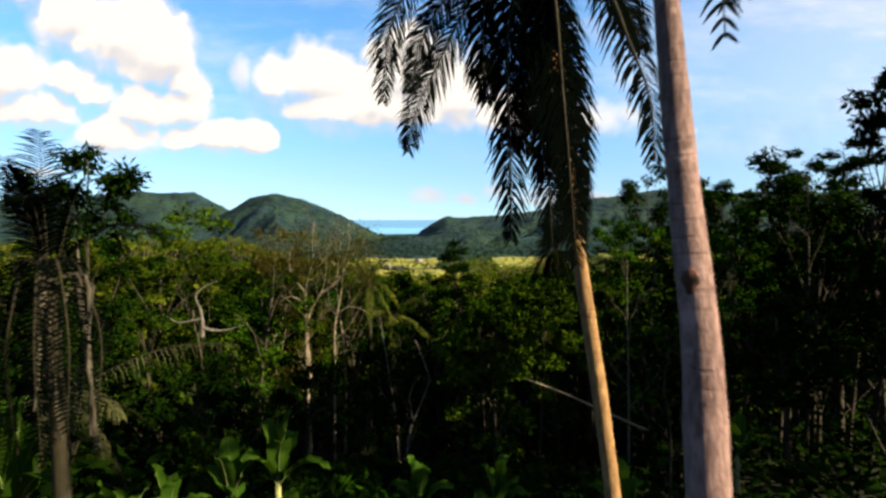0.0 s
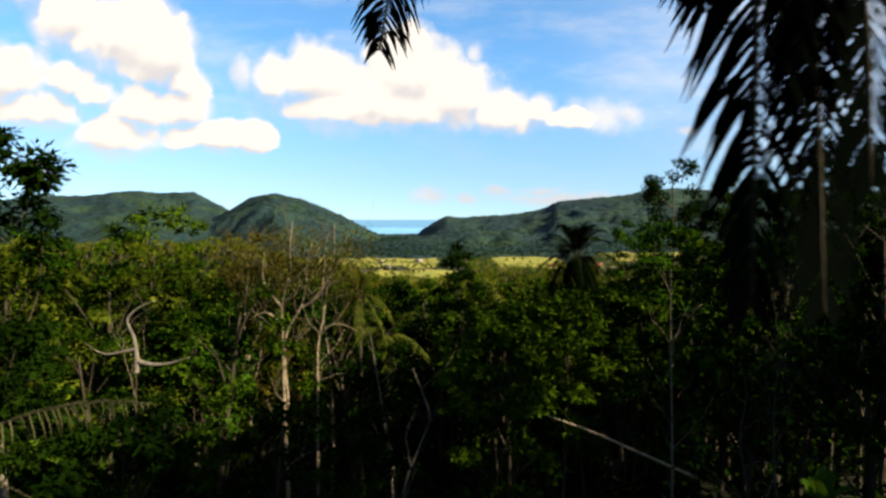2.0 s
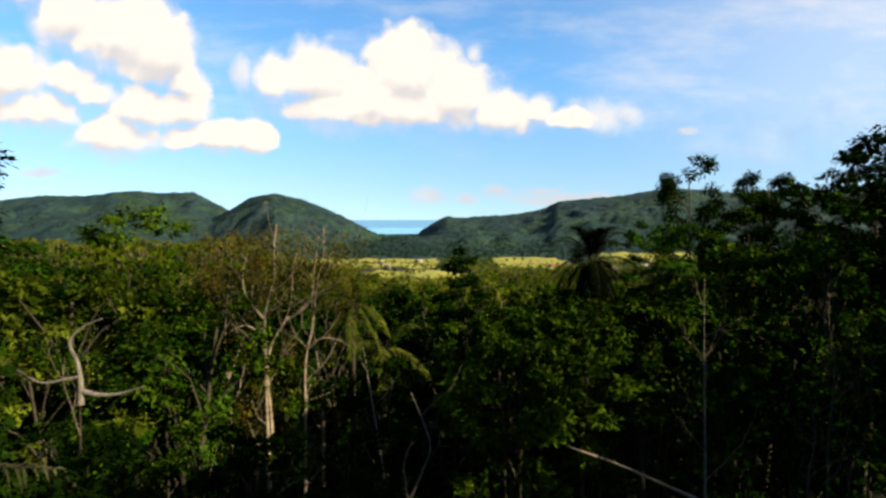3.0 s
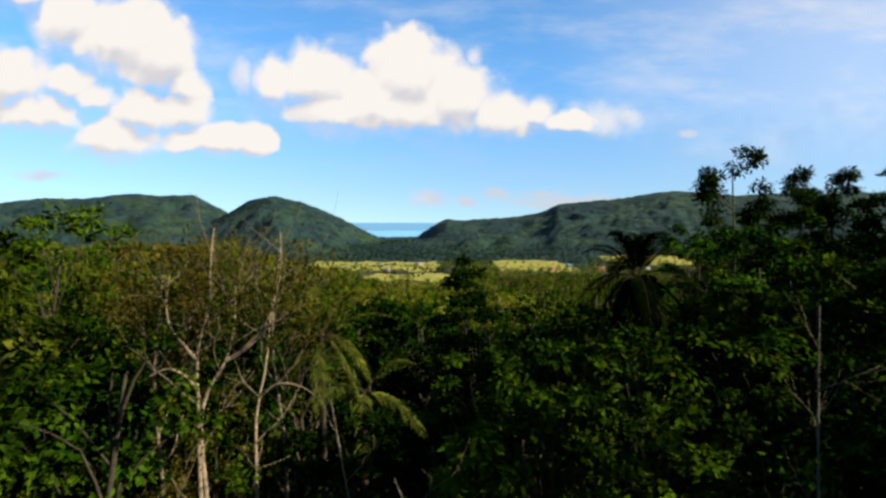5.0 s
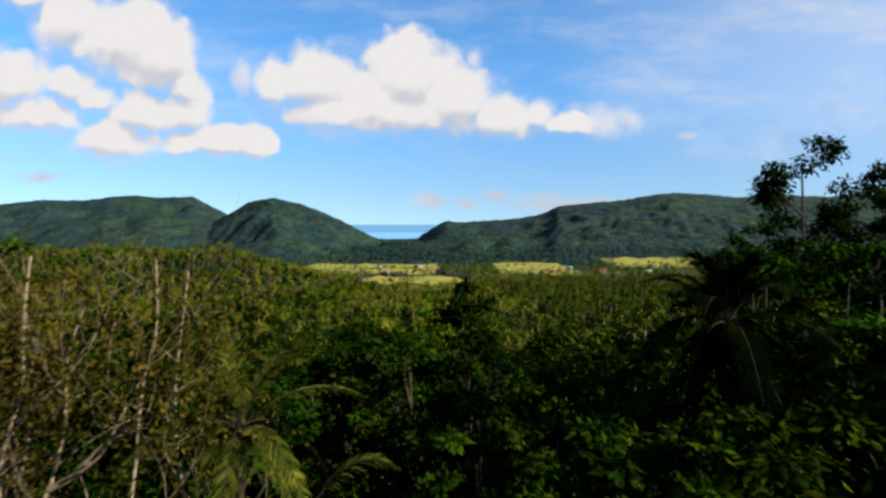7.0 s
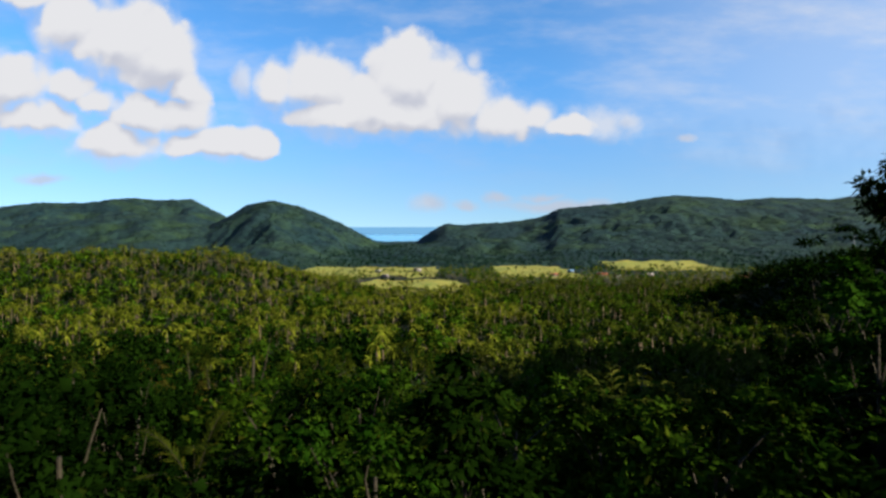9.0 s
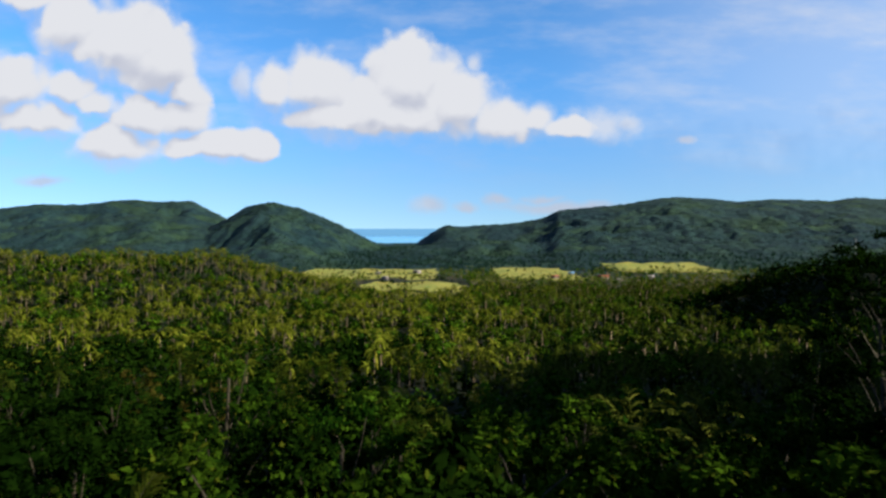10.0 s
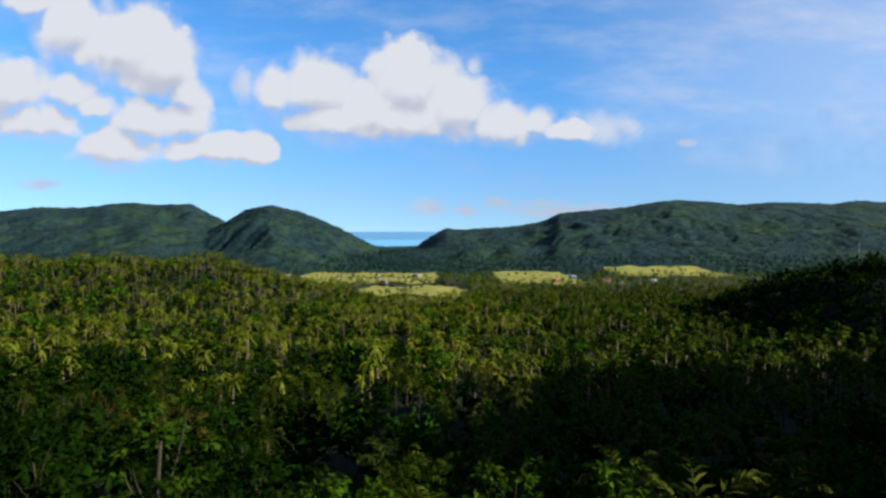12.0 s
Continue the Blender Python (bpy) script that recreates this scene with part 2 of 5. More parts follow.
DRY = bark("dry sheath", (0.0180, 0.0145, 0.0100, 1), (0.0480, 0.0420, 0.0310, 1))
STEM = bark("banana stem", (0.072, 0.0864, 0.0288, 1), (0.158, 0.158, 0.0648, 1))


def ground_material(name, colours, sizes, bump=0.3):
    m, n = material(name)
    where = n.add("ShaderNodeTexCoord").outputs["Object"]
    c = colours[0]
    for colour, size in zip(colours[1:], sizes):
        c = n.mix(n.span(n.noise(where, 1.0 / size, 6.0, 0.62), 0.38, 0.64), c, colour)
    finish(n, c, 0.95, n.noise(where, 1.0 / sizes[-1], 5.0), bump, sizes[-1] * 0.5, spec=0.1)
    return m


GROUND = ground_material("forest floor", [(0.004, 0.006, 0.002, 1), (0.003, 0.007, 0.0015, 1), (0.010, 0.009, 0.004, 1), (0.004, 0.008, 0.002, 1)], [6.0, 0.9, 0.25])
def wooded_hill():
    """Far forest on the hills: crown beside crown, darker kinds and paler clearings in patches, with haze blue in the
    colour.
    """
    m, n = material("haze-blue wooded hillside")
    where = n.add("ShaderNodeTexCoord").outputs["Object"]
    crowns = []
    for size in (16.0, 34.0):
        v = n.add("ShaderNodeTexVoronoi")
        n.put(v.inputs["Vector"], where)
        v.inputs["Scale"].default_value = 1.0 / size
        crowns.append(v)
    tone = n.split(crowns[0].outputs["Color"])[0]
    # Distance haze is mixed into these base colours as blue.
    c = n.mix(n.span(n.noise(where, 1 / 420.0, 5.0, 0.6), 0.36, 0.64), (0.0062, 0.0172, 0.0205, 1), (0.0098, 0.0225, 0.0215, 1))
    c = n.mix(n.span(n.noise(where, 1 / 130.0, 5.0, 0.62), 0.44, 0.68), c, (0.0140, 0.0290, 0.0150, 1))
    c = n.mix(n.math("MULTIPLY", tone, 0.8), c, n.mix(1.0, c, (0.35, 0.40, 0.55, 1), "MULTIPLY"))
    c = n.mix(n.span(n.noise(where, 1 / 70.0, 3.0), 0.68, 0.74, 0.0, 0.4), c, (0.0220, 0.0350, 0.0190, 1))
    height = n.math("ADD", n.math("MULTIPLY", crowns[0].outputs["Distance"], -3.0), n.math("MULTIPLY", crowns[1].outputs["Distance"], -3.0))
    finish(n, c, 0.95, height, 1.0, 1.0, spec=0.05)
    return m


HILL = wooded_hill()
RICE = ground_material("ripening rice", [(0.100, 0.120, 0.0200, 1), (0.165, 0.140, 0.0240, 1), (0.055, 0.090, 0.0170, 1), (0.130, 0.120, 0.0260, 1)], [45.0, 16.0, 4.0])
PLASTER = ground_material("pale plaster", [(0.110, 0.104, 0.098, 1), (0.145, 0.138, 0.126, 1), (0.080, 0.074, 0.070, 1)], [3.0, 0.6])
TIN = ground_material("grey sheet roof", [(0.130, 0.134, 0.142, 1), (0.180, 0.184, 0.192, 1), (0.110, 0.080, 0.070, 1)], [4.0, 0.8])
TIN_RED = ground_material("rust red roof", [(0.147, 0.0432, 0.0302, 1), (0.181, 0.0606, 0.0432, 1), (0.104, 0.0346, 0.0259, 1)], [4.0, 0.8])
TIN_BLUE = ground_material("blue sheet roof", [(0.0864, 0.18, 0.302, 1), (0.115, 0.23, 0.36, 1), (0.072, 0.13, 0.216, 1)], [4.0, 0.8])
DARK_GLASS = ground_material("dark window", [(0.024, 0.028, 0.032, 1), (0.04, 0.04, 0.044, 1), (0.016, 0.016, 0.016, 1)], [1.0, 0.3])
STEEL = ground_material("galvanised steel", [(0.144, 0.147, 0.15, 1), (0.176, 0.179, 0.182, 1), (0.112, 0.109, 0.106, 1)], [2.0, 0.3])
m, n = material("sea")
wave = n.noise(n.add("ShaderNodeTexCoord").outputs["Object"], 0.02, 6.0)
finish(n, n.mix(wave, (0.06, 0.22, 0.42, 1), (0.09, 0.27, 0.48, 1)), 0.35, n.noise(n.add("ShaderNodeTexCoord").outputs["Object"], 0.15, 4.0), 1.0, 2.0, spec=0.25)
SEA = m
# Emission colour that makes the far sea band glow by itself.
SEA_GLOW, n = material("distant sea")
glow = n.add("ShaderNodeEmission")
n.put(glow.inputs[0], n.mix(n.noise(n.vec("MULTIPLY", n.add("ShaderNodeTexCoord").outputs["Object"], (0.002, 0.002, 0.05)), 1.0, 3.0), (0.056, 0.125, 0.195, 1), (0.059, 0.129, 0.200, 1)))
n.tree.links.new(glow.outputs[0], n.add("ShaderNodeOutputMaterial").inputs[0])

# ---- shape helpers ----
rng = np.random.default_rng(7)


class Shape:
    """Collects vertices and triangles."""

    def __init__(self):
        self.v, self.f, self.count = [], [], 0

    def add(self, v, f):
        self.v.append(np.asarray(v, float).reshape(-1, 3))
        self.f.append(np.asarray(f, int).reshape(-1, 3) + self.count)
        self.count += len(self.v[-1])
        return self

    def arrays(self):
        return np.concatenate(self.v), np.concatenate(self.f)

    def mesh(self, name, mat, smooth=False):
        v, f = self.arrays()
        return mesh_of(name, v, f, mat, smooth)


def mesh_of(name, v, f, mat, smooth=False):
    me = bpy.data.meshes.new(name)
    me.vertices.add(len(v))
    me.vertices.foreach_set("co", np.ascontiguousarray(v, np.float32).ravel())
    me.loops.add(f.size)
    me.loops.foreach_set("vertex_index", np.ascontiguousarray(f, np.int32).ravel())
    me.polygons.add(len(f))
    me.polygons.foreach_set("loop_start", np.arange(0, f.size, 3, dtype=np.int32))
    if smooth:
        me.polygons.foreach_set("use_smooth", np.ones(len(f), bool))
    me.materials.append(mat)
    me.update(calc_edges=True)
    return me


def unit(v):
    v = np.asarray(v, float)
    return v / np.maximum(np.linalg.norm(v, axis=-1, keepdims=True), 1e-9)


def tube(shape, points, radii, sides=7):
    """A tapered round stem along a line of points."""
    p = np.asarray(points, float)
    d = unit(np.gradient(p, axis=0))
    ref = np.where(np.abs(d[:, 2:3]) > 0.9, (1.0, 0.0, 0.0), (0.0, 0.0, 1.0))
    a = unit(np.cross(d, ref))
    for i in range(1, len(a)):  # carry the frame along
        a[i] = unit(a[i - 1] - d[i] * np.dot(a[i - 1], d[i]))
    b = np.cross(d, a)
    w = np.arange(sides) * 2 * np.pi / sides
    r = np.broadcast_to(np.asarray(radii, float), (len(p),))
    v = p[:, None] + r[:, None, None] * (np.cos(w)[None, :, None] * a[:, None] + np.sin(w)[None, :, None] * b[:, None])
    f = []
    for i in range(len(p) - 1):
        for j in range(sides):
            k = (j + 1) % sides
            q = (i * sides + j, i * sides + k, (i + 1) * sides + k, (i + 1) * sides + j)
            f += [(q[0], q[1], q[2]), (q[0], q[2], q[3])]
    top = (len(p) - 1) * sides
    f += [(top, top + j, top + j + 1) for j in range(1, sides - 1)]
    return shape.add(v.reshape(-1, 3), f)


def curve(points, count):
    """A smooth line through a few points."""
    p = np.asarray(points, float)
    t = np.concatenate([[0], np.cumsum(np.linalg.norm(np.diff(p, axis=0), axis=1))])
    s = np.linspace(0, t[-1], count)
    g = np.gradient(p, t, axis=0) if len(p) > 2 else np.repeat((p[1:] - p[:1]) / t[-1], 2, 0)
    i = np.clip(np.searchsorted(t, s, side="right") - 1, 0, len(p) - 2)
    h = (t[i + 1] - t[i])[:, None]
    u = ((s - t[i])[:, None]) / h
    return ((2 * u**3 - 3 * u**2 + 1) * p[i] + (u**3 - 2 * u**2 + u) * h * g[i] + (-2 * u**3 + 3 * u**2) * p[i + 1] + (u**3 - u**2) * h * g[i + 1])


def blades(shape, at, along, up, length, width, fold=0.25):
    """Many leaves at once: a blade of two sides folded at its midrib."""
    at, along = np.asarray(at, float), unit(along)
    side = unit(np.cross(along, up))
    up = np.cross(side, along)
    length, width = np.broadcast_to(length, (len(at),))[:, None], np.broadcast_to(width, (len(at),))[:, None]
    mid = at + along * length * 0.45
    v = np.stack([at, mid + side * width / 2 - up * width * fold, at + along * length - up * length * 0.12, mid - side * width / 2 - up * width * fold], 1)
    i = np.arange(len(at))[:, None] * 4
    return shape.add(v.reshape(-1, 3), np.concatenate([i + (0, 1, 2), i + (0, 2, 3)], 1).reshape(-1, 3))


def part(name, me, parent, label=""):
    ob = new(name, me)
    ob.parent = parent
    return tagged(ob, label) if label else ob


def thing(name, x, y, z, label, category, group="", turn=0.0, size=1.0):
    ob = new(name)
    ob.empty_display_size = 0.3
    ob.location, ob.rotation_euler, ob.scale = (x, y, z), (0, 0, turn), (size, size, size)
    return tagged(ob, label, category, group)


# ---- the lie of the land ----
def soft_step(v, lo, hi):
    t = np.clip((v - lo) / (hi - lo), 0, 1)
    return t * t * (3 - 2 * t)


def waves(x, y, size, seed, octaves=3):
    """Cheap smooth roughness between about -1 and 1."""
    r = np.random.default_rng(seed)
    total, amp = 0.0, 1.0
    for _ in range(octaves):
        for _ in range(3):
            a = r.uniform(0, 2 * np.pi)
            total = total + amp / 2.2 * np.sin((x * np.cos(a) + y * np.sin(a)) * 2 * np.pi / (size * r.uniform(0.7, 1.4)) + r.uniform(0, 6.3))
        size, amp = size * 0.47, amp * 0.55
    return total


SLOPE_Y = [-700, -300, -150, -60, -20, 0, 14, 30, 60, 100, 150, 250, 400, 600, 850, 5000]
SLOPE_Z = [120, 75, 40, 10, 1, -1, -2.5, -8, -15, -24, -32, -42, -48, -56, -61, -64]


def land(x, y):
    x, y = np.asarray(x, float), np.asarray(y, float)
    z = np.interp(y, SLOPE_Y, SLOPE_Z)
    z = z + 31 * (1 - soft_step(x, -190, -60)) * np.exp(-(((y - 500) / 105) ** 2)) * np.exp(-((np.minimum(x + 300, 0) / 300) ** 2))
    z = z + 30 * soft_step(x, 148, 204) * np.exp(-(((y - 330) / 95) ** 2))
    # High hill added out of view on the right to shade the foreground.
    crest = 126 + 15 * soft_step(y, -55, -32) * (1 - soft_step(y, -2, 30)) + 14 * soft_step(y, -50, 10) * (1 - soft_step(y, 50, 95)) + 12 * soft_step(y, 30, 110) + 5 * np.sin(y / 7.0) + 3 * np.sin(y / 3.1 + 1)
    z = z + crest * np.exp(-(((np.minimum(x, 262) - 262) / 72) ** 2) - ((y - 42) / 127) ** 4)
    # Low unseen mound, also added to shade the trees on the right.
    z = z + 8 * np.exp(-(((x - 72) / 21) ** 2) - ((y - 26) / 23) ** 2)
    z = z + 4 * (1 - soft_step(x, -60, -12)) * np.exp(-(((y - 30) / 60) ** 2))
    z = z + waves(x, y, 90, 3) * np.clip(np.hypot(x, y) / 90, 0, 1) * 1.6
    return z + hills(x, y)


def hills(x, y):
    far = np.maximum(y - 42, 1.0)
    u = np.clip((x - 0.67) / far, -3, 3)

    def range_of(us, tops, crest, foot, back):
        """A ridge: its skyline by bearing, the distance of its crest, of its foot and of its far side."""
        top = np.maximum(np.interp(u, us, tops) * (crest / F) + 73, 0)
        near = foot + (crest - foot) * 0.45 * (1 - soft_step(top, 0, 150))  # low ends stand back
        t = np.clip((y - near) / (crest - near), 0, 1)
        up = 0.45 * t + 0.55 * soft_step(t, 0, 1)
        return np.where(y > 300, top * up * (1 - 0.8 * soft_step(y, crest, back)), 0), up

    left = range_of([-3, -1.2, -0.75, -0.69, -0.62, -0.59, -0.56, -0.52, -0.49, -0.425, -0.405, -0.37, -0.33, -0.25, -0.2], [40, 38, 33, 40, 39, 41, 46, 48, 44, 46, 35, 16, 0, -35, -90], 2900, 1500, 4600)
    low = range_of([-3, -0.9, -0.72, -0.64, -0.57, -0.5, -0.43, -0.37, -0.3, -0.2], [-4, 0, -6, 6, 15, 21, 15, 0, -20, -60], 1950, 980, 2700)
    cone = range_of([-0.52, -0.44, -0.40, -0.37, -0.34, -0.318, -0.292, -0.265, -0.24, -0.21, -0.175, -0.14, -0.10, -0.05, 0.0], [-60, -28, -4, 12, 30, 38, 42, 36, 30, 18, 3, -17, -38, -46, -62], 1750, 930, 2600)
    right = range_of([-0.16, -0.10, -0.06, -0.04, -0.015, 0.005, 0.03, 0.06, 0.11, 0.15, 0.18, 0.195, 0.25, 0.30, 0.35, 0.39, 0.45, 0.5, 0.56, 0.61, 0.66, 0.7, 0.75, 1.2, 3],
                     [-60, -46, -40, -27, -8, 3, 0, 2, 5, 11, 19, 29, 34, 38, 47, 52, 49, 44, 48, 47, 45, 51, 48, 55, 40], 2500, 1020, 4300)
    knoll = range_of([-0.24, -0.16, -0.08, -0.03, 0.0, 0.05, 0.12, 0.2, 0.3], [-80, -46, -41, -36, -28, -24, -27, -40, -80], 1500, 1050, 2000)
    stack = np.stack([r[0] for r in (left, low, cone, right, knoll)])
    pick = stack.argmax(0)
    h = stack.max(0)
    up = np.take_along_axis(np.stack([r[1] for r in (left, low, cone, right, knoll)]), pick[None], 0)[0]
    flank = np.clip(h / 25, 0, 1) * 4 * up * (1 - up)  # spurs and gullies run down the flanks, not along the skyline
    spurs = 0.35 * waves(x, y, 210, 23, 2) + 0.55 - np.abs(waves(x + 40 * pick, y * 0.55, 340, 21, 2)) + 0.4 * (0.5 - np.abs(waves(x, y * 0.6, 150, 22, 2)))
    return h + flank * spurs * np.where(pick == 3, 11.0, np.where(pick == 0, 26.0, 18.0)) + np.clip(h / 40, 0, 1) * (waves(x, y, 70, 12, 3) * 2.2 + waves(x, y, 24, 13, 2) * 1.5)


FIELDS = [("rice_field", -212, -8, 815, 1010), ("rice_field", -86, 24, 625, 760), ("rice_field", 78, 195, 800, 1040), ("rice_field", 284, 452, 930, 1100), ("rice_field", -60, 16, 575, 604)]
HOUSES = [(-95, 905, 11, 0), (-38, 915, 12, 0), (-74, 790, 9, 0), (150, 822, 11, 1), (190, 905, 10, 2), (206, 790, 14, 1), (228, 800, 11, 0), (252, 780, 10, 0), (275, 815, 12, 0),
          (395, 800, 12, 1), (425, 830, 13, 0), (452, 800, 12, 1), (476, 840, 12, 0), (510, 820, 12, 0), (540, 850, 12, 1), (-235, 930, 12, 0), (365, 840, 11, 0)]


def in_field(x, y, margin=0.0):
    """Rice, and the open yards in front of the houses."""
    hit = np.zeros(np.shape(x), bool)
    for _, x0, x1, y0, y1 in FIELDS:
        hit |= (x > x0 - margin) & (x < x1 + margin) & (y > y0 - 8 * margin) & (y < y1 + margin)
    for hx, hy, w, _ in HOUSES:
        hit |= (np.abs(x - hx) < w * 0.8) & (y > hy - 45) & (y < hy + 8)
    return hit


def build_ground():
    r = np.concatenate([[0.02], np.linspace(1, 60, 30), np.geomspace(62, 900, 60), np.geomspace(912, 3600, 125), np.linspace(3640, 4000, 6)])
    a = np.concatenate([np.radians(np.linspace(-45, 45, 360)), np.radians(np.linspace(45, 315, 110)[1:-1])])
    R, A = np.meshgrid(r, a, indexing="ij")
    x, y = R * np.sin(A), R * np.cos(A)
    z = land(x, y)
    z = np.where((R > 2650) & (hills(x, y) < 10), np.minimum(z, -74), z)
    z = np.where(R > 3500, np.minimum(z, -60 - (R - 3500) / 500 * 16), z)
    k = len(a)
    i, j = np.meshgrid(np.arange(len(r) - 1), np.arange(k), indexing="ij")
    q = np.stack([i * k + j, i * k + (j + 1) % k, (i + 1) * k + (j + 1) % k, (i + 1) * k + j], -1).reshape(-1, 4)
    v = np.stack([x, y, z], -1).reshape(-1, 3)
    f = np.concatenate([q[:, [0, 2, 1]], q[:, [0, 3, 2]]])
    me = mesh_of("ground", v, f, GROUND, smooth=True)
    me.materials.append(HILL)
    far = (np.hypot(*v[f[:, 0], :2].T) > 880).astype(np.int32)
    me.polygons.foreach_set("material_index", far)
    tagged(new("ground", me), "shaded dark leaf-strewn forest floor falling into a wooded valley", "ground", kind="structure")


build_ground()
w = Shape()
ring = np.linspace(0, 2 * np.pi, 97)[:-1]
w.add(np.concatenate([np.stack([rad * np.sin(ring), rad * np.cos(ring), 0 * ring - 66], 1) for rad in (2500, 4985)]),
      np.concatenate([[(i, (i + 1) % 96, 96 + (i + 1) % 96), (i, 96 + (i + 1) % 96, 96 + i)] for i in range(96)])[:, ::-1])
tagged(new("water", w.mesh("water", SEA)), "calm pale blue sea beyond the hills", "sea", kind="structure")

# the sea's far part, out to the skyline: an upright band that glows
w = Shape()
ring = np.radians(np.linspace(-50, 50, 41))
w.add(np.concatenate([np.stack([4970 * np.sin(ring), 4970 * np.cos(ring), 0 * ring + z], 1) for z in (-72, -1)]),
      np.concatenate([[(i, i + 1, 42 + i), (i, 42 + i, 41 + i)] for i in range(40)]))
tagged(new("backdrop", w.mesh("backdrop", SEA_GLOW)), "pale blue self-glowing backdrop band for the distant sea under the horizon", "sea", kind="structure")

# ---- plants: kinds ----
TREES = "trees of the wooded slope"


def tree_meshes(seed, height, spread, clumps, leaves, leaf, mat, wood, tiers=False, bare=0.35, slim=1.0):
    """A broadleaf tree: tapered trunk with limbs, and a crown of leaf clumps with gaps between."""
    r = np.random.default_rng(seed)
    trunk, crown = Shape(), Shape()
    lean = r.normal(0, 0.05, 2) * height
    spine = curve([(0, 0, -0.6), (lean[0] * 0.2 + r.normal(0, .1), lean[1] * 0.2, height * 0.3), (lean[0] * 0.6, lean[1] * 0.6 + r.normal(0, .1), height * 0.6), (lean[0], lean[1], height * 0.9)], 10)
    girth = 0.016 * height * slim
    tube(trunk, spine, np.linspace(girth, girth * 0.25, 10), 7)
    for c in range(clumps):
        g = (c + 0.5) / clumps
        a = c * 2.4 + r.uniform(-0.5, 0.5)
        if tiers:
            level = bare + (1 - bare) * (np.floor(g * 5) + r.uniform(-0.45, 0.45)) / 4.6
            reach = spread * r.uniform(0.25, 1.0) * (1.1 - 0.75 * max(level - bare, 0) / (1 - bare))
        else:
            level = bare + (1 - bare) * g ** 0.8
            reach = spread * math.sqrt(max(0.05, 1 - ((level - 0.62) / 0.42) ** 2)) * r.uniform(0.55, 1.12)
        mid = np.array((np.cos(a) * reach + lean[0] * level, np.sin(a) * reach + lean[1] * level, level * height + r.normal(0, 0.02) * height))
        start = spine[int(np.clip((level - 0.17) * 10, 2, 9))]
        if c % 2 == 0 or clumps < 20:
            tube(trunk, curve([start, (start + mid) / 2 + r.normal(0, 0.05, 3) * height * 0.3 + (0, 0, 0.03 * height), mid], 5), np.linspace(girth * 0.34, girth * 0.08, 5), 3)
        size = spread * r.uniform(0.22, 0.44) * (0.85 if level > 0.85 else 1.0)
        flat = 0.52 if tiers else 0.62
        for _ in range(3):  # every clump is three sprays of leaves round a dense heart
            tuft = mid + unit(r.normal(0, 1, 3) + (0, 0, 0.25)) * size * 0.42 * (1, 1, flat)
            out = unit(r.normal(0, 1, (leaves // 3, 3)) + (0, 0, 0.5))
            out[:, 2] = np.maximum(out[:, 2], -0.15 + 0.1 * out[:, 0])
            at = tuft + out * size * 0.66 * r.uniform(0.6, 1.08, (len(out), 1)) * (1.0, 1.0, flat)
            along = unit(out * (1, 1, 0.4) + r.normal(0, 0.4, out.shape) - (0, 0, 0.35))
            blades(crown, at, along, unit(out + (0, 0, 0.6) + r.normal(0, 0.16, out.shape)), leaf * 1.22 * r.uniform(0.75, 1.3, len(out)), leaf * 0.68 * r.uniform(0.8, 1.2, len(out)))
            core = unit(r.normal(0, 1, (leaves // 10, 3)))
            blades(crown, tuft + core * size * 0.3 * (1, 1, flat), core * (1, 1, 0.3) + r.normal(0, 0.3, core.shape), core + r.normal(0, 0.2, core.shape), size * 0.32, size * 0.28)
    return trunk.mesh("trunk", wood, True), crown.mesh("crown", mat)


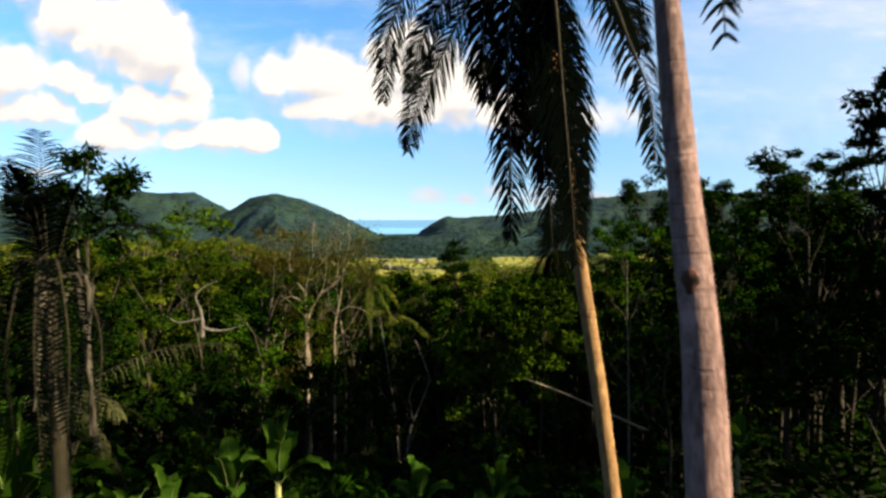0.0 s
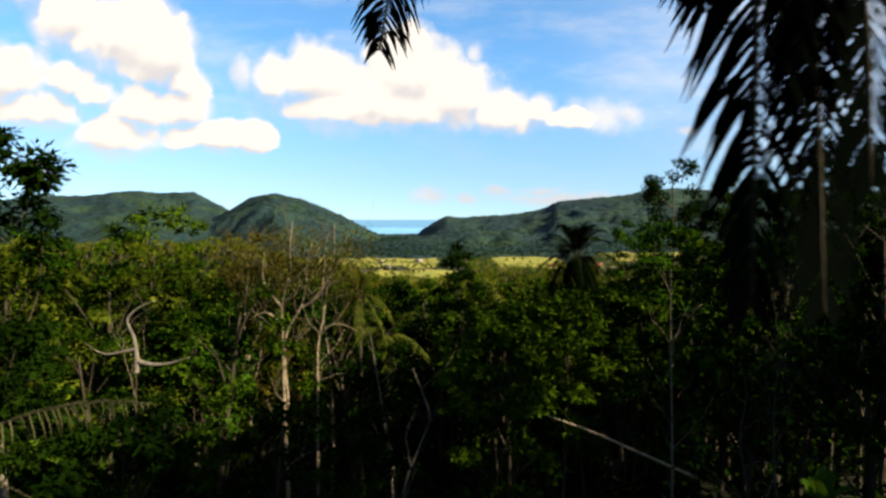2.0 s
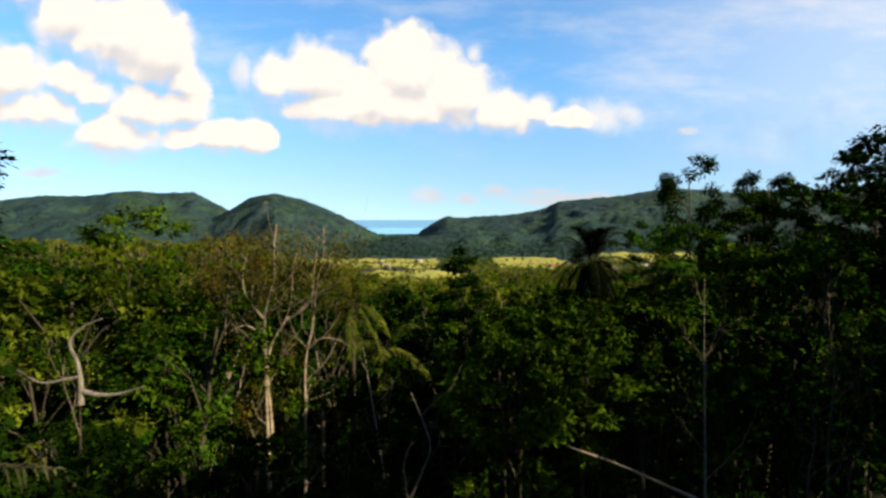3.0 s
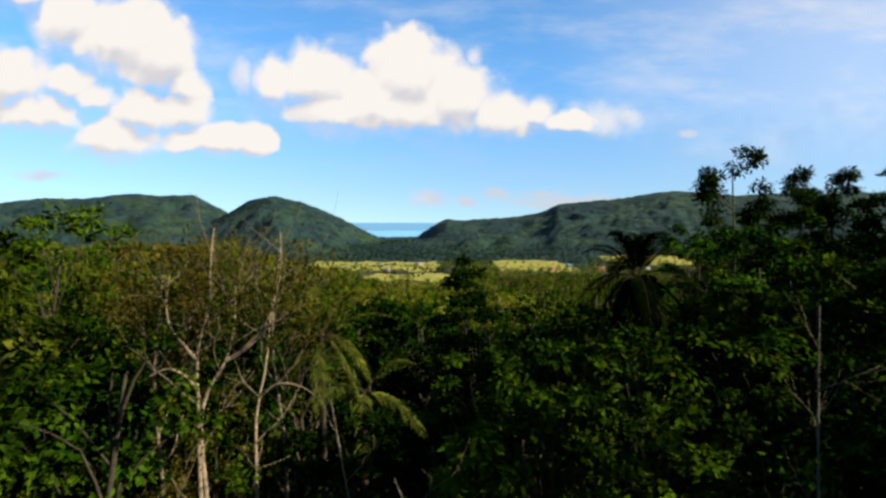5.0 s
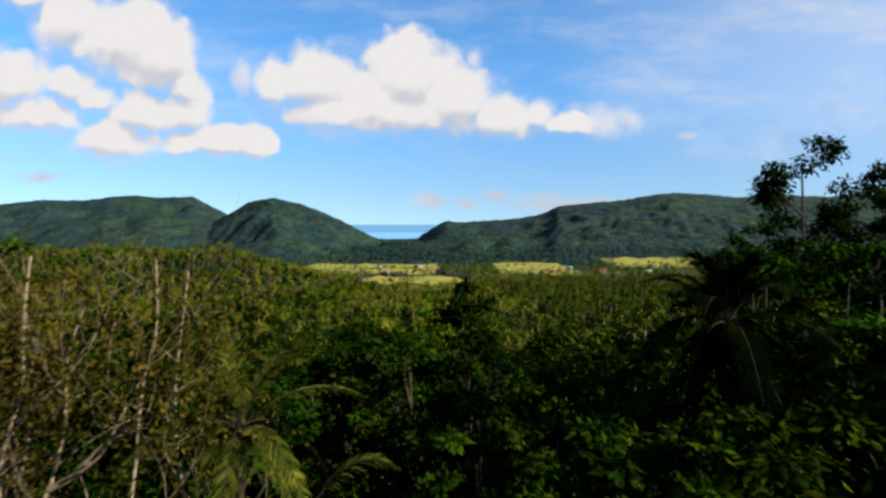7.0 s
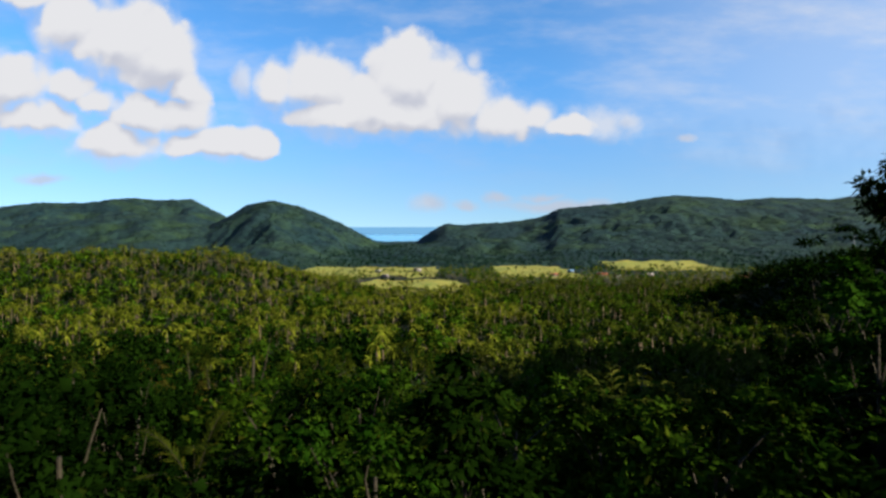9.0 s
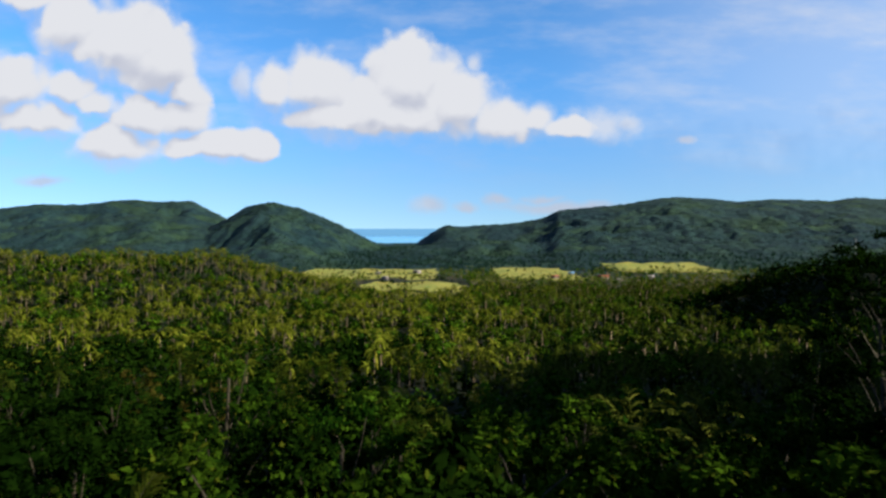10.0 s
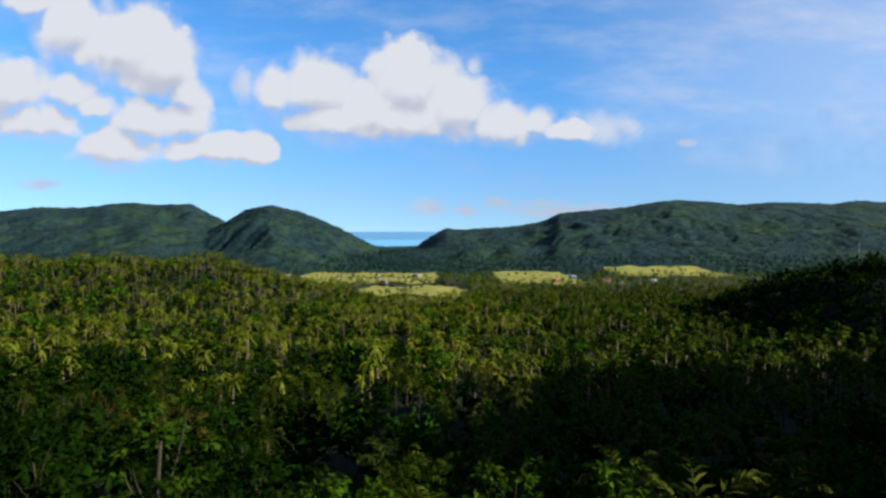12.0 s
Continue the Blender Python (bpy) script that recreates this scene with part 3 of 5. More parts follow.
def airy_meshes(seed, height, deep, wide, mat, clumps=26, leaves=54, leaf=0.30):
    """An open crown: forking limbs that carry separate tufts of large drooping leaves, with sky between them."""
    r = np.random.default_rng(seed)
    trunk, crown = Shape(), Shape()
    lean = r.normal(0, 0.03, 2) * height
    low = height - deep
    spine = curve([(0, 0, -0.6), (lean[0] * 0.3, lean[1] * 0.3, low * 0.5), (lean[0] * 0.7, lean[1] * 0.7, low), (lean[0], lean[1], height - deep * 0.25)], 12)
    girth = 0.006 * height
    tube(trunk, spine, np.linspace(girth, girth * 0.3, 12), 7)
    limbs = max(5, clumps // 4)
    for k in range(limbs):
        g = (k + 0.5) / limbs
        a = k * 2.4 + r.uniform(-0.5, 0.5)
        start = spine[int(np.clip(6 + 6 * g, 6, 11))]
        reach = wide * (0.35 + 0.6 * math.sin(math.pi * (0.12 + 0.78 * g))) * r.uniform(0.7, 1.1)
        end = np.array((lean[0] + math.cos(a) * reach, lean[1] + math.sin(a) * reach, low + deep * (0.18 + 0.74 * g) + r.normal(0, 0.05) * deep))
        line = curve([start, (start + end) / 2 + r.normal(0, 0.08, 3) * wide - (0, 0, 0.04 * deep), end], 7)
        tube(trunk, line, np.linspace(girth * 0.38, girth * 0.12, 7), 5)
        for q in range(4):
            knot = line[3 + q] if q < 3 else line[-1]
            mid = knot + unit(r.normal(0, 1, 3) + (0, 0, 0.5)) * wide * r.uniform(0.12, 0.30) * (0 if q == 3 else 1)
            tube(trunk, curve([knot, (knot + mid) / 2 + r.normal(0, 0.05, 3), mid + (0, 0, 0.05)], 4), np.linspace(girth * 0.16, girth * 0.06, 4), 3)
            size = wide * r.uniform(0.19, 0.32)
            out = unit(r.normal(0, 1, (leaves, 3)) + (0, 0, 0.35))
            at = mid + out * size * r.uniform(0.25, 1.0, (leaves, 1)) * (1, 1, 0.72)
            blades(crown, at, unit(out * (1, 1, 0.5) + r.normal(0, 0.45, out.shape) - (0, 0, 0.45)), out + (0, 0, 0.5), leaf * r.uniform(0.7, 1.35, leaves), leaf * 0.52 * r.uniform(0.8, 1.2, leaves))
    return trunk.mesh("trunk", BARK, True), crown.mesh("crown", mat)


def frond_line(base, tip, rise, count=12):
    """The arching line of a frond from the crown's heart to its tip."""
    base, tip = np.asarray(base, float), np.asarray(tip, float)
    mid = (base + tip) / 2 + (0, 0, rise)
    t = np.linspace(0, 1, count)[:, None]
    return (1 - t) ** 2 * base + 2 * t * (1 - t) * (mid * 2 - (base + tip) / 2) + t**2 * tip


def frond_shapes(line, pairs, leaflet, width, r, droop=0.6, segments=3, bare=0.12, roll=0.0, sweep=1.0, face=None):
    """Leaflets hung in two rows along a frond's stalk, and the stalk itself."""
    leaves, stalk = Shape(), Shape()
    line = np.asarray(line, float)
    length = np.linalg.norm(np.diff(line, axis=0), axis=1).sum()
    tube(stalk, line, np.linspace(0.028, 0.006, len(line)) * max(length / 3.6, 0.5), 5 if segments == 3 else 3)
    s = np.linspace(bare, 0.995, pairs)
    at = np.stack([np.interp(s, np.linspace(0, 1, len(line)), line[:, i]) for i in range(3)], 1)
    tan = unit(np.gradient(at, axis=0))
    side = unit(np.cross(tan, (0.0, 0.0, 1.0)) + 1e-4)
    if face is not None:  # a hanging frond keeps its face to one side
        side = unit(np.asarray(face) - tan * (tan @ np.asarray(face))[:, None])
    turn = (roll * soft_step(s, 0.0, 0.5))[:, None]
    side = side * np.cos(turn) + np.cross(tan, side) * np.sin(turn)
    for hand in (-1, 1):
        size = leaflet * np.sin(np.pi * np.clip(0.12 + 0.86 * s, 0, 1)) ** 0.55 * r.uniform(0.72, 1.12, pairs) * np.where(r.uniform(size=pairs) < 0.07, 0.3, 1.0)
        way = unit(side * hand * r.uniform(0.75, 1.0, (pairs, 1)) + tan * r.uniform(0.6, 1.0, (pairs, 1)) * sweep + (0, 0, 0.1))
        p, rows = at.copy(), []
        for k in range(segments + 1):
            w = width * (0.55, 1.0, 0.75, 0.08)[k] if segments == 3 else width * (0.7, 1.0, 0.08)[min(k, 2)]
            across = unit(np.cross(way, np.cross(side, tan) + tan * 0.5)) * w / 2
            rows += [p - across, p + across]
            p = p + way * (size / segments)[:, None]
            way = unit(way - np.array((0, 0, droop)) * r.uniform(0.5, 1.3, (pairs, 1)))
        v = np.stack(rows, 1)
        m = 2 * (segments + 1)
        i = np.arange(pairs)[:, None] * m
        f = [np.concatenate([i + (2 * k, 2 * k + 1, 2 * k + 3), i + (2 * k, 2 * k + 3, 2 * k + 2)], 1).reshape(-1, 3) for k in range(segments)]
        leaves.add(v.reshape(-1, 3), np.concatenate(f))
    return leaves, stalk


def near_palm(x, y, z, spine, girth, wood, fronds, label, leaflet=0.75, pairs=62, mat=None, nuts=0, group="coconut palms", droop=0.22, sweep=1.35, taper=0.34, blade=0.032):
    """A coconut palm whose fronds are separate parts; spine and fronds are given from its foot."""
    r = np.random.default_rng(int(abs(x * 31 + y * 17)) + 5)
    palm = thing("coconut_palm", x, y, z, label, "palm tree", group)
    line = curve(spine, 90)
    t = Shape()
    along = np.linspace(0, 1, 90)
    swell = girth * (1 + 0.5 * np.exp(-9 * along) - taper * along) * (1 + 0.035 * np.sin(along * 57) * np.sin(along * 23 + 1) + 0.012 * np.sin(along * 300) + 0.012 * r.normal(0, 1, 90))
    tube(t, line, swell, 16)
    part("trunk", t.mesh("trunk", wood, True), palm)
    heart = np.asarray(line[-1])
    for tip, rise, size, *roll in fronds:
        tip = np.asarray(tip, float)
        if tip.ndim > 1:
            way_out = curve([heart, *tip], 16)
        else:
            way_out = frond_line(heart + unit((tip - heart) * (1, 1, 0)) * girth * 0.6, tip, rise)
        leaves, stalk = frond_shapes(way_out, pairs, leaflet * size, blade, r, droop, roll=roll[0] if roll else 0.0, sweep=sweep, face=roll[1] if len(roll) > 1 else None)
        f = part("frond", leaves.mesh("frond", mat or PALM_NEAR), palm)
        part("stalk", stalk.mesh("stalk", STALK, True), f)
    for k in range(nuts):
        a = r.uniform(0, 6.3)
        c = bmesh.new()
        bmesh.ops.create_icosphere(c, subdivisions=2, radius=0.11)
        for vert in c.verts:
            vert.co = Vector((vert.co.x, vert.co.y, vert.co.z * 1.25)) + Vector(heart) + Vector((math.cos(a) * 0.26, math.sin(a) * 0.26, -0.25 - r.uniform(0, 0.25)))
        me = bpy.data.meshes.new("coconut")
        c.to_mesh(me)
        c.free()
        me.materials.append(STEM)
        part("coconut", me, palm)
    return palm


def spray(heart, count, r, length=3.4, low=-0.9, high=1.0, skip=()):
    """Tips of fronds all round a crown."""
    rows = []
    for k in range(count):
        a = k * 2.399 + r.uniform(-0.2, 0.2)
        lift = low + (high - low) * (k / max(count - 1, 1)) + r.uniform(-0.1, 0.1)
        flat = math.cos(math.atan(lift)) * length * r.uniform(0.8, 1.05)
        rows.append(((heart[0] + math.cos(a) * flat, heart[1] + math.sin(a) * flat, heart[2] + math.sin(math.atan(lift)) * length * 0.9 - 0.5), 0.35 + 0.25 * r.uniform(), 1.0))
    return rows


def palm_meshes(seed, trunk_height, fronds, pairs, length=3.3, width=0.09, segments=2, mat=None, sides=6):
    """A palm seen from a way off: one trunk, one crown."""
    r = np.random.default_rng(seed)
    trunk, crown = Shape(), Shape()
    bend = r.normal(0, 0.05, 2) * trunk_height
    line = curve([(0, 0, -0.6), (bend[0] * 0.25, bend[1] * 0.25, trunk_height * 0.5), (bend[0], bend[1], trunk_height)], 7)
    tube(trunk, line, np.linspace(0.19, 0.12, 7), sides)
    heart = line[-1]
    for tip, rise, size in spray(heart, fronds, r, length, -1.6, 1.6):
        leaves, stalk = frond_shapes(frond_line(heart, tip, rise + 0.25, 6), pairs, 0.75, width, r, 0.55, segments)
        crown.add(*leaves.arrays())
        v, f = stalk.arrays()
        crown.add(v, f)
    return trunk.mesh("trunk", BARK, True), crown.mesh("crown", mat or PALM_LEAF)


def plant_of(name, meshes, label, category, group, x=0, y=0, z=0, turn=0.0, size=1.0, squash=1.0):
    t = thing(name, x, y, z, label, category, group, turn, size)
    t.scale = (size, size, size * squash)
    part("trunk", meshes[0], t)
    part("crown", meshes[1], t)
    return t


def grow(shape, tips, start, way, length, girth, depth, r, rise=0.25, bend=0.25):
    """A crooked branch that forks."""
    p, d, pts = np.asarray(start, float), unit(way), []
    steps = 6
    for k in range(steps):
        pts.append(p)
        d = unit(d + r.normal(0, bend, 3) * 0.6 + (0, 0, rise * 0.25))
        p = p + d * length / (steps - 1)
    tube(shape, pts, np.linspace(girth, girth * 0.45, steps), 6 if depth > 1 else 4)
    tips.append(pts[-1])
    if depth > 0:
        for _ in range(int(r.integers(2, 4))):
            k = int(r.integers(2, steps))
            turn = unit(d + r.normal(0, 0.75, 3) + (0, 0, rise))
            grow(shape, tips, pts[k], turn, length * r.uniform(0.5, 0.72), girth * 0.5 * (1 - 0.06 * k), depth - 1, r, rise, bend)


def near_canopy_top(x, y):
    t = np.interp(y, [12, 18, 24, 30, 40, 48, 60, 75, 100, 115, 160, 250], [-1.0, 0.2, 1.6, 2.8, 4.0, 2.5, -0.5, -5, -11, -15, -22, -31])
    t = t + np.interp(x - 0.12 * (y - 30), [-40, -18, -9, -4, 7, 12, 18, 28, 60], [3.5, 2.8, 1.4, 0, 0, 0.4, 2.6, 5.0, 9.0]) * np.interp(y, [60, 110], [1, 0.15])
    return t


# ---- the two palms of the clearing ----
A_FOOT = (1.66, 2.2, float(land(1.66, 2.2)))
h = A_FOOT[2]
tall_palm = near_palm(*A_FOOT, [(0, 0, -0.4), (0.0, 0.55, 2.5), (-0.06, 1.29, 5.4 - h), (-0.045, 1.46, 6.2 - h), (-0.085, 1.65, 7.1 - h), (-0.105, 1.86, 8.0 - h), (-0.13, 1.96, 8.6 - h), (-0.3, 2.3, 11.2 - h)], 0.232, BARK_PALM,
          [((0.22, 1.80, 8.2 - h), 1.2, 0.8, 0.9), ((0.32, 2.00, 8.5 - h), 1.1, 0.8, 0.9), ((-2.38, 2.50, 12.6 - h), 0.6, 1.0), ((2.22, 2.90, 12.4 - h), 0.6, 1.0), ((-0.88, 3.90, 11.9 - h), 0.7, 1.0), ((2.52, 0.30, 11.8 - h), 0.7, 1.0),
           ((-3.28, -0.10, 11.9 - h), 0.7, 1.0), ((-0.68, -2.30, 11.8 - h), 0.7, 1.0), ((0.72, -1.70, 13.6 - h), 0.3, 1.0), ((-1.08, 1.50, 14.6 - h), 0.1, 1.0)],
          "tall coconut palm with a smooth pinkish grey ringed trunk", nuts=5, taper=0.80)
scar = bmesh.new()
bmesh.ops.create_icosphere(scar, subdivisions=3, radius=1.0)
for vert in scar.verts:
    k = 1 + 0.16 * math.sin(vert.co.z * 5 + 1) + 0.1 * math.sin(vert.co.x * 9 + vert.co.z * 3)
    vert.co = Matrix.Rotation(radians(-34), 3, "Z") @ Vector((vert.co.x * 0.050 * k, vert.co.y * 0.022, vert.co.z * 0.085 * k)) + Vector((-0.128, 1.450, 6.62 - h))
me = bpy.data.meshes.new("scar")
scar.to_mesh(me)
scar.free()
me.polygons.foreach_set("use_smooth", [True] * len(me.polygons))
me.materials.append(SCAR)
part("scar", me, tall_palm, "dark weathered scar on the trunk")
B_FOOT = (2.36, 6.2, float(land(2.36, 6.2)))
h, bx, by = B_FOOT[2], B_FOOT[0], B_FOOT[1]


def from_b(x, y, z):
    return (x * 0.925 - bx, y - 0.6 - by, 7 + (z - 7) * 0.925 - h)


def at_b(x, y, z):
    return (x - bx, y - by, z - h)


# fronds that arch over and hang: places after the heart
HUNG = [((0.2, 8.0, 10.7), (-0.72, 8.8, 9.95), (-0.9, 8.9, 8.75)), ((0.6, 8.2, 10.2), (-0.12, 8.9, 9.2), (-0.42, 8.6, 8.45), (-0.5, 8.45, 7.95)), ((0.4, 8.4, 10.4), (-0.25, 9.2, 9.9), (-0.55, 9.4, 9.0)),
        ((0.6, 7.8, 9.9), (0.55, 8.2, 9.3), (0.6, 8.2, 8.6)), ((0.92, 7.0, 10.05), (0.76, 6.98, 9.1), (0.79, 6.97, 7.7), (0.80, 6.97, 6.75)), ((0.98, 7.6, 9.9), (0.93, 7.7, 8.9), (0.95, 7.7, 7.9)),
        ((1.22, 6.8, 9.7), (1.33, 6.64, 8.4), (1.42, 6.60, 7.4), (1.50, 6.60, 6.5)), ((1.25, 6.9, 9.6), (1.40, 6.68, 8.3), (1.47, 6.63, 7.5), (1.53, 6.63, 6.8)), ((1.15, 7.4, 9.6), (1.2, 7.45, 8.4), (1.28, 7.45, 7.5)), ((1.3, 7.2, 9.7), (1.55, 7.25, 8.6), (1.68, 7.25, 7.3)),
        ((1.1, 6.85, 9.6), (1.20, 6.64, 8.5), (1.28, 6.62, 7.6)), ((1.2, 7.5, 9.6), (1.30, 7.55, 8.3), (1.36, 7.55, 7.3), (1.40, 7.55, 6.65)), ((1.3, 7.5, 9.7), (1.46, 7.6, 8.7), (1.58, 7.6, 7.7), (1.61, 7.6, 7.15)), ((1.6, 6.4, 9.65), (1.78, 5.7, 8.65), (1.84, 5.25, 7.95), (1.83, 5.15, 7.5)), ((1.7, 7.3, 10.1), (2.2, 7.4, 9.7), (2.45, 7.4, 9.1))]
near_palm(*B_FOOT, [(0, 0, -0.4), at_b(2.22, 6.4, 1.2), at_b(2.00, 6.6, 3.41), at_b(1.81, 6.74, 5.0), at_b(1.56, 6.80, 6.62), at_b(1.34, 7.1, 8.6), at_b(1.2, 7.6, 10.2)], 0.110, BARK_PALM_WARM,
          [([at_b(*p) for p in row], 0, 1.0, 0.0, (1.0, 0.25, 0.0)) for row in HUNG]
          + [(from_b(3.5, 8.0, 11.8), 0.6, 1.0), (from_b(-1.6, 7.2, 11.3), 0.5, 1.0), (from_b(0.2, 10.4, 11.0), 0.6, 1.0), (from_b(2.3, 10.3, 11.6), 0.5, 1.0),
             (from_b(0.3, 5.0, 11.6), 0.6, 1.0), (from_b(1.6, 7.9, 13.6), 0.1, 1.0)],
          "coconut palm with an ochre trunk and drooping dark fronds", nuts=7, leaflet=0.58, pairs=118, droop=0.40, sweep=1.35, blade=0.024)

# ---- lesser palms ----
r = np.random.default_rng(21)


def low_palm(x, y, heart_z, count, length, label, extra=(), low=-1.5, high=1.7, mat=None, leaflet=0.7, pairs=40, girth=0.12, wood=None, droop=0.22, sweep=1.35):
    g = float(land(x, y))
    top = heart_z - g
    near_palm(x, y, g, [(0, 0, -0.4), (0.06, 0.05, top * 0.5), (0, 0, top)], girth, wood or BARK, spray((0, 0, top), count, r, length, low, high) + list(extra), label, leaflet, pairs, mat or PALM_LEAF, droop=droop, sweep=sweep)
    return g


neck = 6.2 - float(land(-5.55, 8.3))
skirt = [([(math.cos(a) * 0.22, math.sin(a) * 0.22, neck + 0.25), (math.cos(a) * w, math.sin(a) * w, neck - 0.5), (math.cos(a) * w * 0.9, math.sin(a) * w * 0.9, neck - d)], 0, 0.8, 0.4)
         for a, w, d in ((0.3, 0.55, 2.6), (1.3, 0.5, 2.2), (2.4, 0.62, 2.9), (3.3, 0.7, 2.4), (4.2, 0.5, 2.8), (4.9, 0.45, 2.5), (5.6, 0.6, 2.1))]
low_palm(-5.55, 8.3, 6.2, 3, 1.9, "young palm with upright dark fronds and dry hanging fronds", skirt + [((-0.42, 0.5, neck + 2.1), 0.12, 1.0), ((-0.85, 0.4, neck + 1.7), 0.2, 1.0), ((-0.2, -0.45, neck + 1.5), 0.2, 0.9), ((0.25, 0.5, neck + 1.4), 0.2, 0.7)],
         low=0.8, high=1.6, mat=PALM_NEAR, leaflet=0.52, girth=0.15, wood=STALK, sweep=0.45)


def dry_frond(x, y, z, reach, fall, seed):
    """A dead frond that hangs from a palm's neck, shrivelled to strips."""
    r = np.random.default_rng(seed)
    d = thing("dry_frond", x, y, z, "dry buff palm frond hanging from the trunk", "palm frond", "dry fronds of the young palm")
    s = Shape()
    for k in range(2):
        a, w = r.normal(0, 0.09), r.uniform(0.014, 0.03)
        line = curve([(0, 0, 0), (reach * 0.8 + a * 0.4, r.normal(0, 0.05), 0.12), (reach + a, r.normal(0, 0.08), -fall * r.uniform(0.3, 0.5)), (reach * 0.9 + a * 1.6, r.normal(0, 0.1), -fall * r.uniform(0.7, 1.1))], 12)
        across = np.stack([np.full(12, w), r.normal(0, 0.02, 12), np.zeros(12)], 1)
        v = np.stack([line - across, line + (0, -0.015, 0), line + across], 1).reshape(-1, 3)
        f = []
        for i in range(11):
            for j in range(2):
                q = (i * 3 + j, i * 3 + j + 1, i * 3 + j + 4, i * 3 + j + 3)
                f += [(q[0], q[1], q[2]), (q[0], q[2], q[3])]
        s.add(v, f)
    part("blade", s.mesh("blade", DRY, True), d)


for k, (dx_, dy_, reach, fall) in enumerate([(0.05, -0.34, 0.03, 2.2), (0.24, -0.22, 0.42, 2.4), (0.22, -0.2, 0.26, 0.9)]):
    dry_frond(-5.55 + dx_, 8.3 + dy_, 6.15, reach, fall, 70 + k)
low_palm(-10.7, 16.2, 1.9, 6, 3.0, "palm with old drooping grey fronds among the undergrowth", [((4.9, 0.1, 3.5 - float(land(-10.7, 16.2))), 0.55, 1.0)], low=-1.4, high=0.2, mat=PALM_OLD, droop=1.3, leaflet=0.9, pairs=30)
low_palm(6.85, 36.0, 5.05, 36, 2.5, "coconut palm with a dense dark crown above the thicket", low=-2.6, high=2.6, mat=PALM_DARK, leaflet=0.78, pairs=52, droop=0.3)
low_palm(-4.2, 33.6, 3.3, 15, 2.7, "coconut palm with long drooping olive fronds", low=-1.2, high=1.6, mat=PALM_MID, droop=0.45, leaflet=0.5, pairs=56)
low_palm(-6.7, 46.5, 0.6, 12, 2.9, "coconut palm with arching fronds in the thicket", low=-1.8, high=1.6, mat=PALM_SHADED, droop=0.4)
low_palm(-2.9, 34.0, 1.4, 10, 2.6, "small palm with drooping fronds beneath a bare tree", low=-1.6, high=0.8, mat=PALM_MID, droop=0.4)
low_palm(12.2, 40.5, 3.4, 14, 3.2, "coconut palm half hidden by dark leafy trees", low=-1.8, high=1.6, mat=PALM_SHADED, droop=0.4)

# ---- bare and half-bare trees ----


def bare_tree(x, y, stems, label, seed, wood, leaf_mat, leaves_each=5, depth=3, leaf=0.2, name="bare_tree"):
    """Crooked pale stems, given as lines in the world, with forking twigs and a few leaves."""
    r = np.random.default_rng(seed)
    g = float(land(x, y))
    t = thing(name, x, y, g, label, "tree", TREES)
    foot = np.array((x, y, g))
    leaves = Shape()
    for pts, girth, twigs, *own_wood in stems:
        line = curve(np.asarray(pts, float) - foot, 22)
        s, twig, tips = Shape(), Shape(), []
        tube(s, line, girth * (1 - 0.88 * np.linspace(0, 1, 22) ** 0.9), 8)
        for k in range(twigs):
            i = int(6 + 15 * (k + 0.5) / twigs)
            a = k * 2.4 + r.uniform(-0.4, 0.4)
            grow(twig, tips, line[i], (math.cos(a), math.sin(a), 0.75), r.uniform(1.3, 2.4), girth * 0.40 * (1.15 - i / 26), depth - 1, r, 0.3, 0.3)
        limb = part("stem", s.mesh("stem", own_wood[0] if own_wood else wood, True), t)
        if twig.count:
            part("twig", twig.mesh("twig", BARK if wood == BARK else BARK_TWIG, True), limb)
        tips = [t_ for t_ in tips if t_[2] + g < 6.3 and (depth != 2 or leaves_each < 50 or t_[2] + g > 4.0 or r.uniform() < 0.2)]
        tips = np.repeat(np.array(tips).reshape(-1, 3), leaves_each, 0)
        if len(tips):
            at = tips + r.normal(0, 0.40 if depth == 2 else 0.16, tips.shape)
            blades(leaves, at, r.normal(0, 1, tips.shape) - (0, 0, 0.4), r.normal(0, 0.4, tips.shape) + (0, 0, 1), leaf * r.uniform(0.6, 1.3, len(at)), leaf * 0.55)
    if leaves.count:
        part("foliage", leaves.mesh("foliage", leaf_mat), t)
    return t


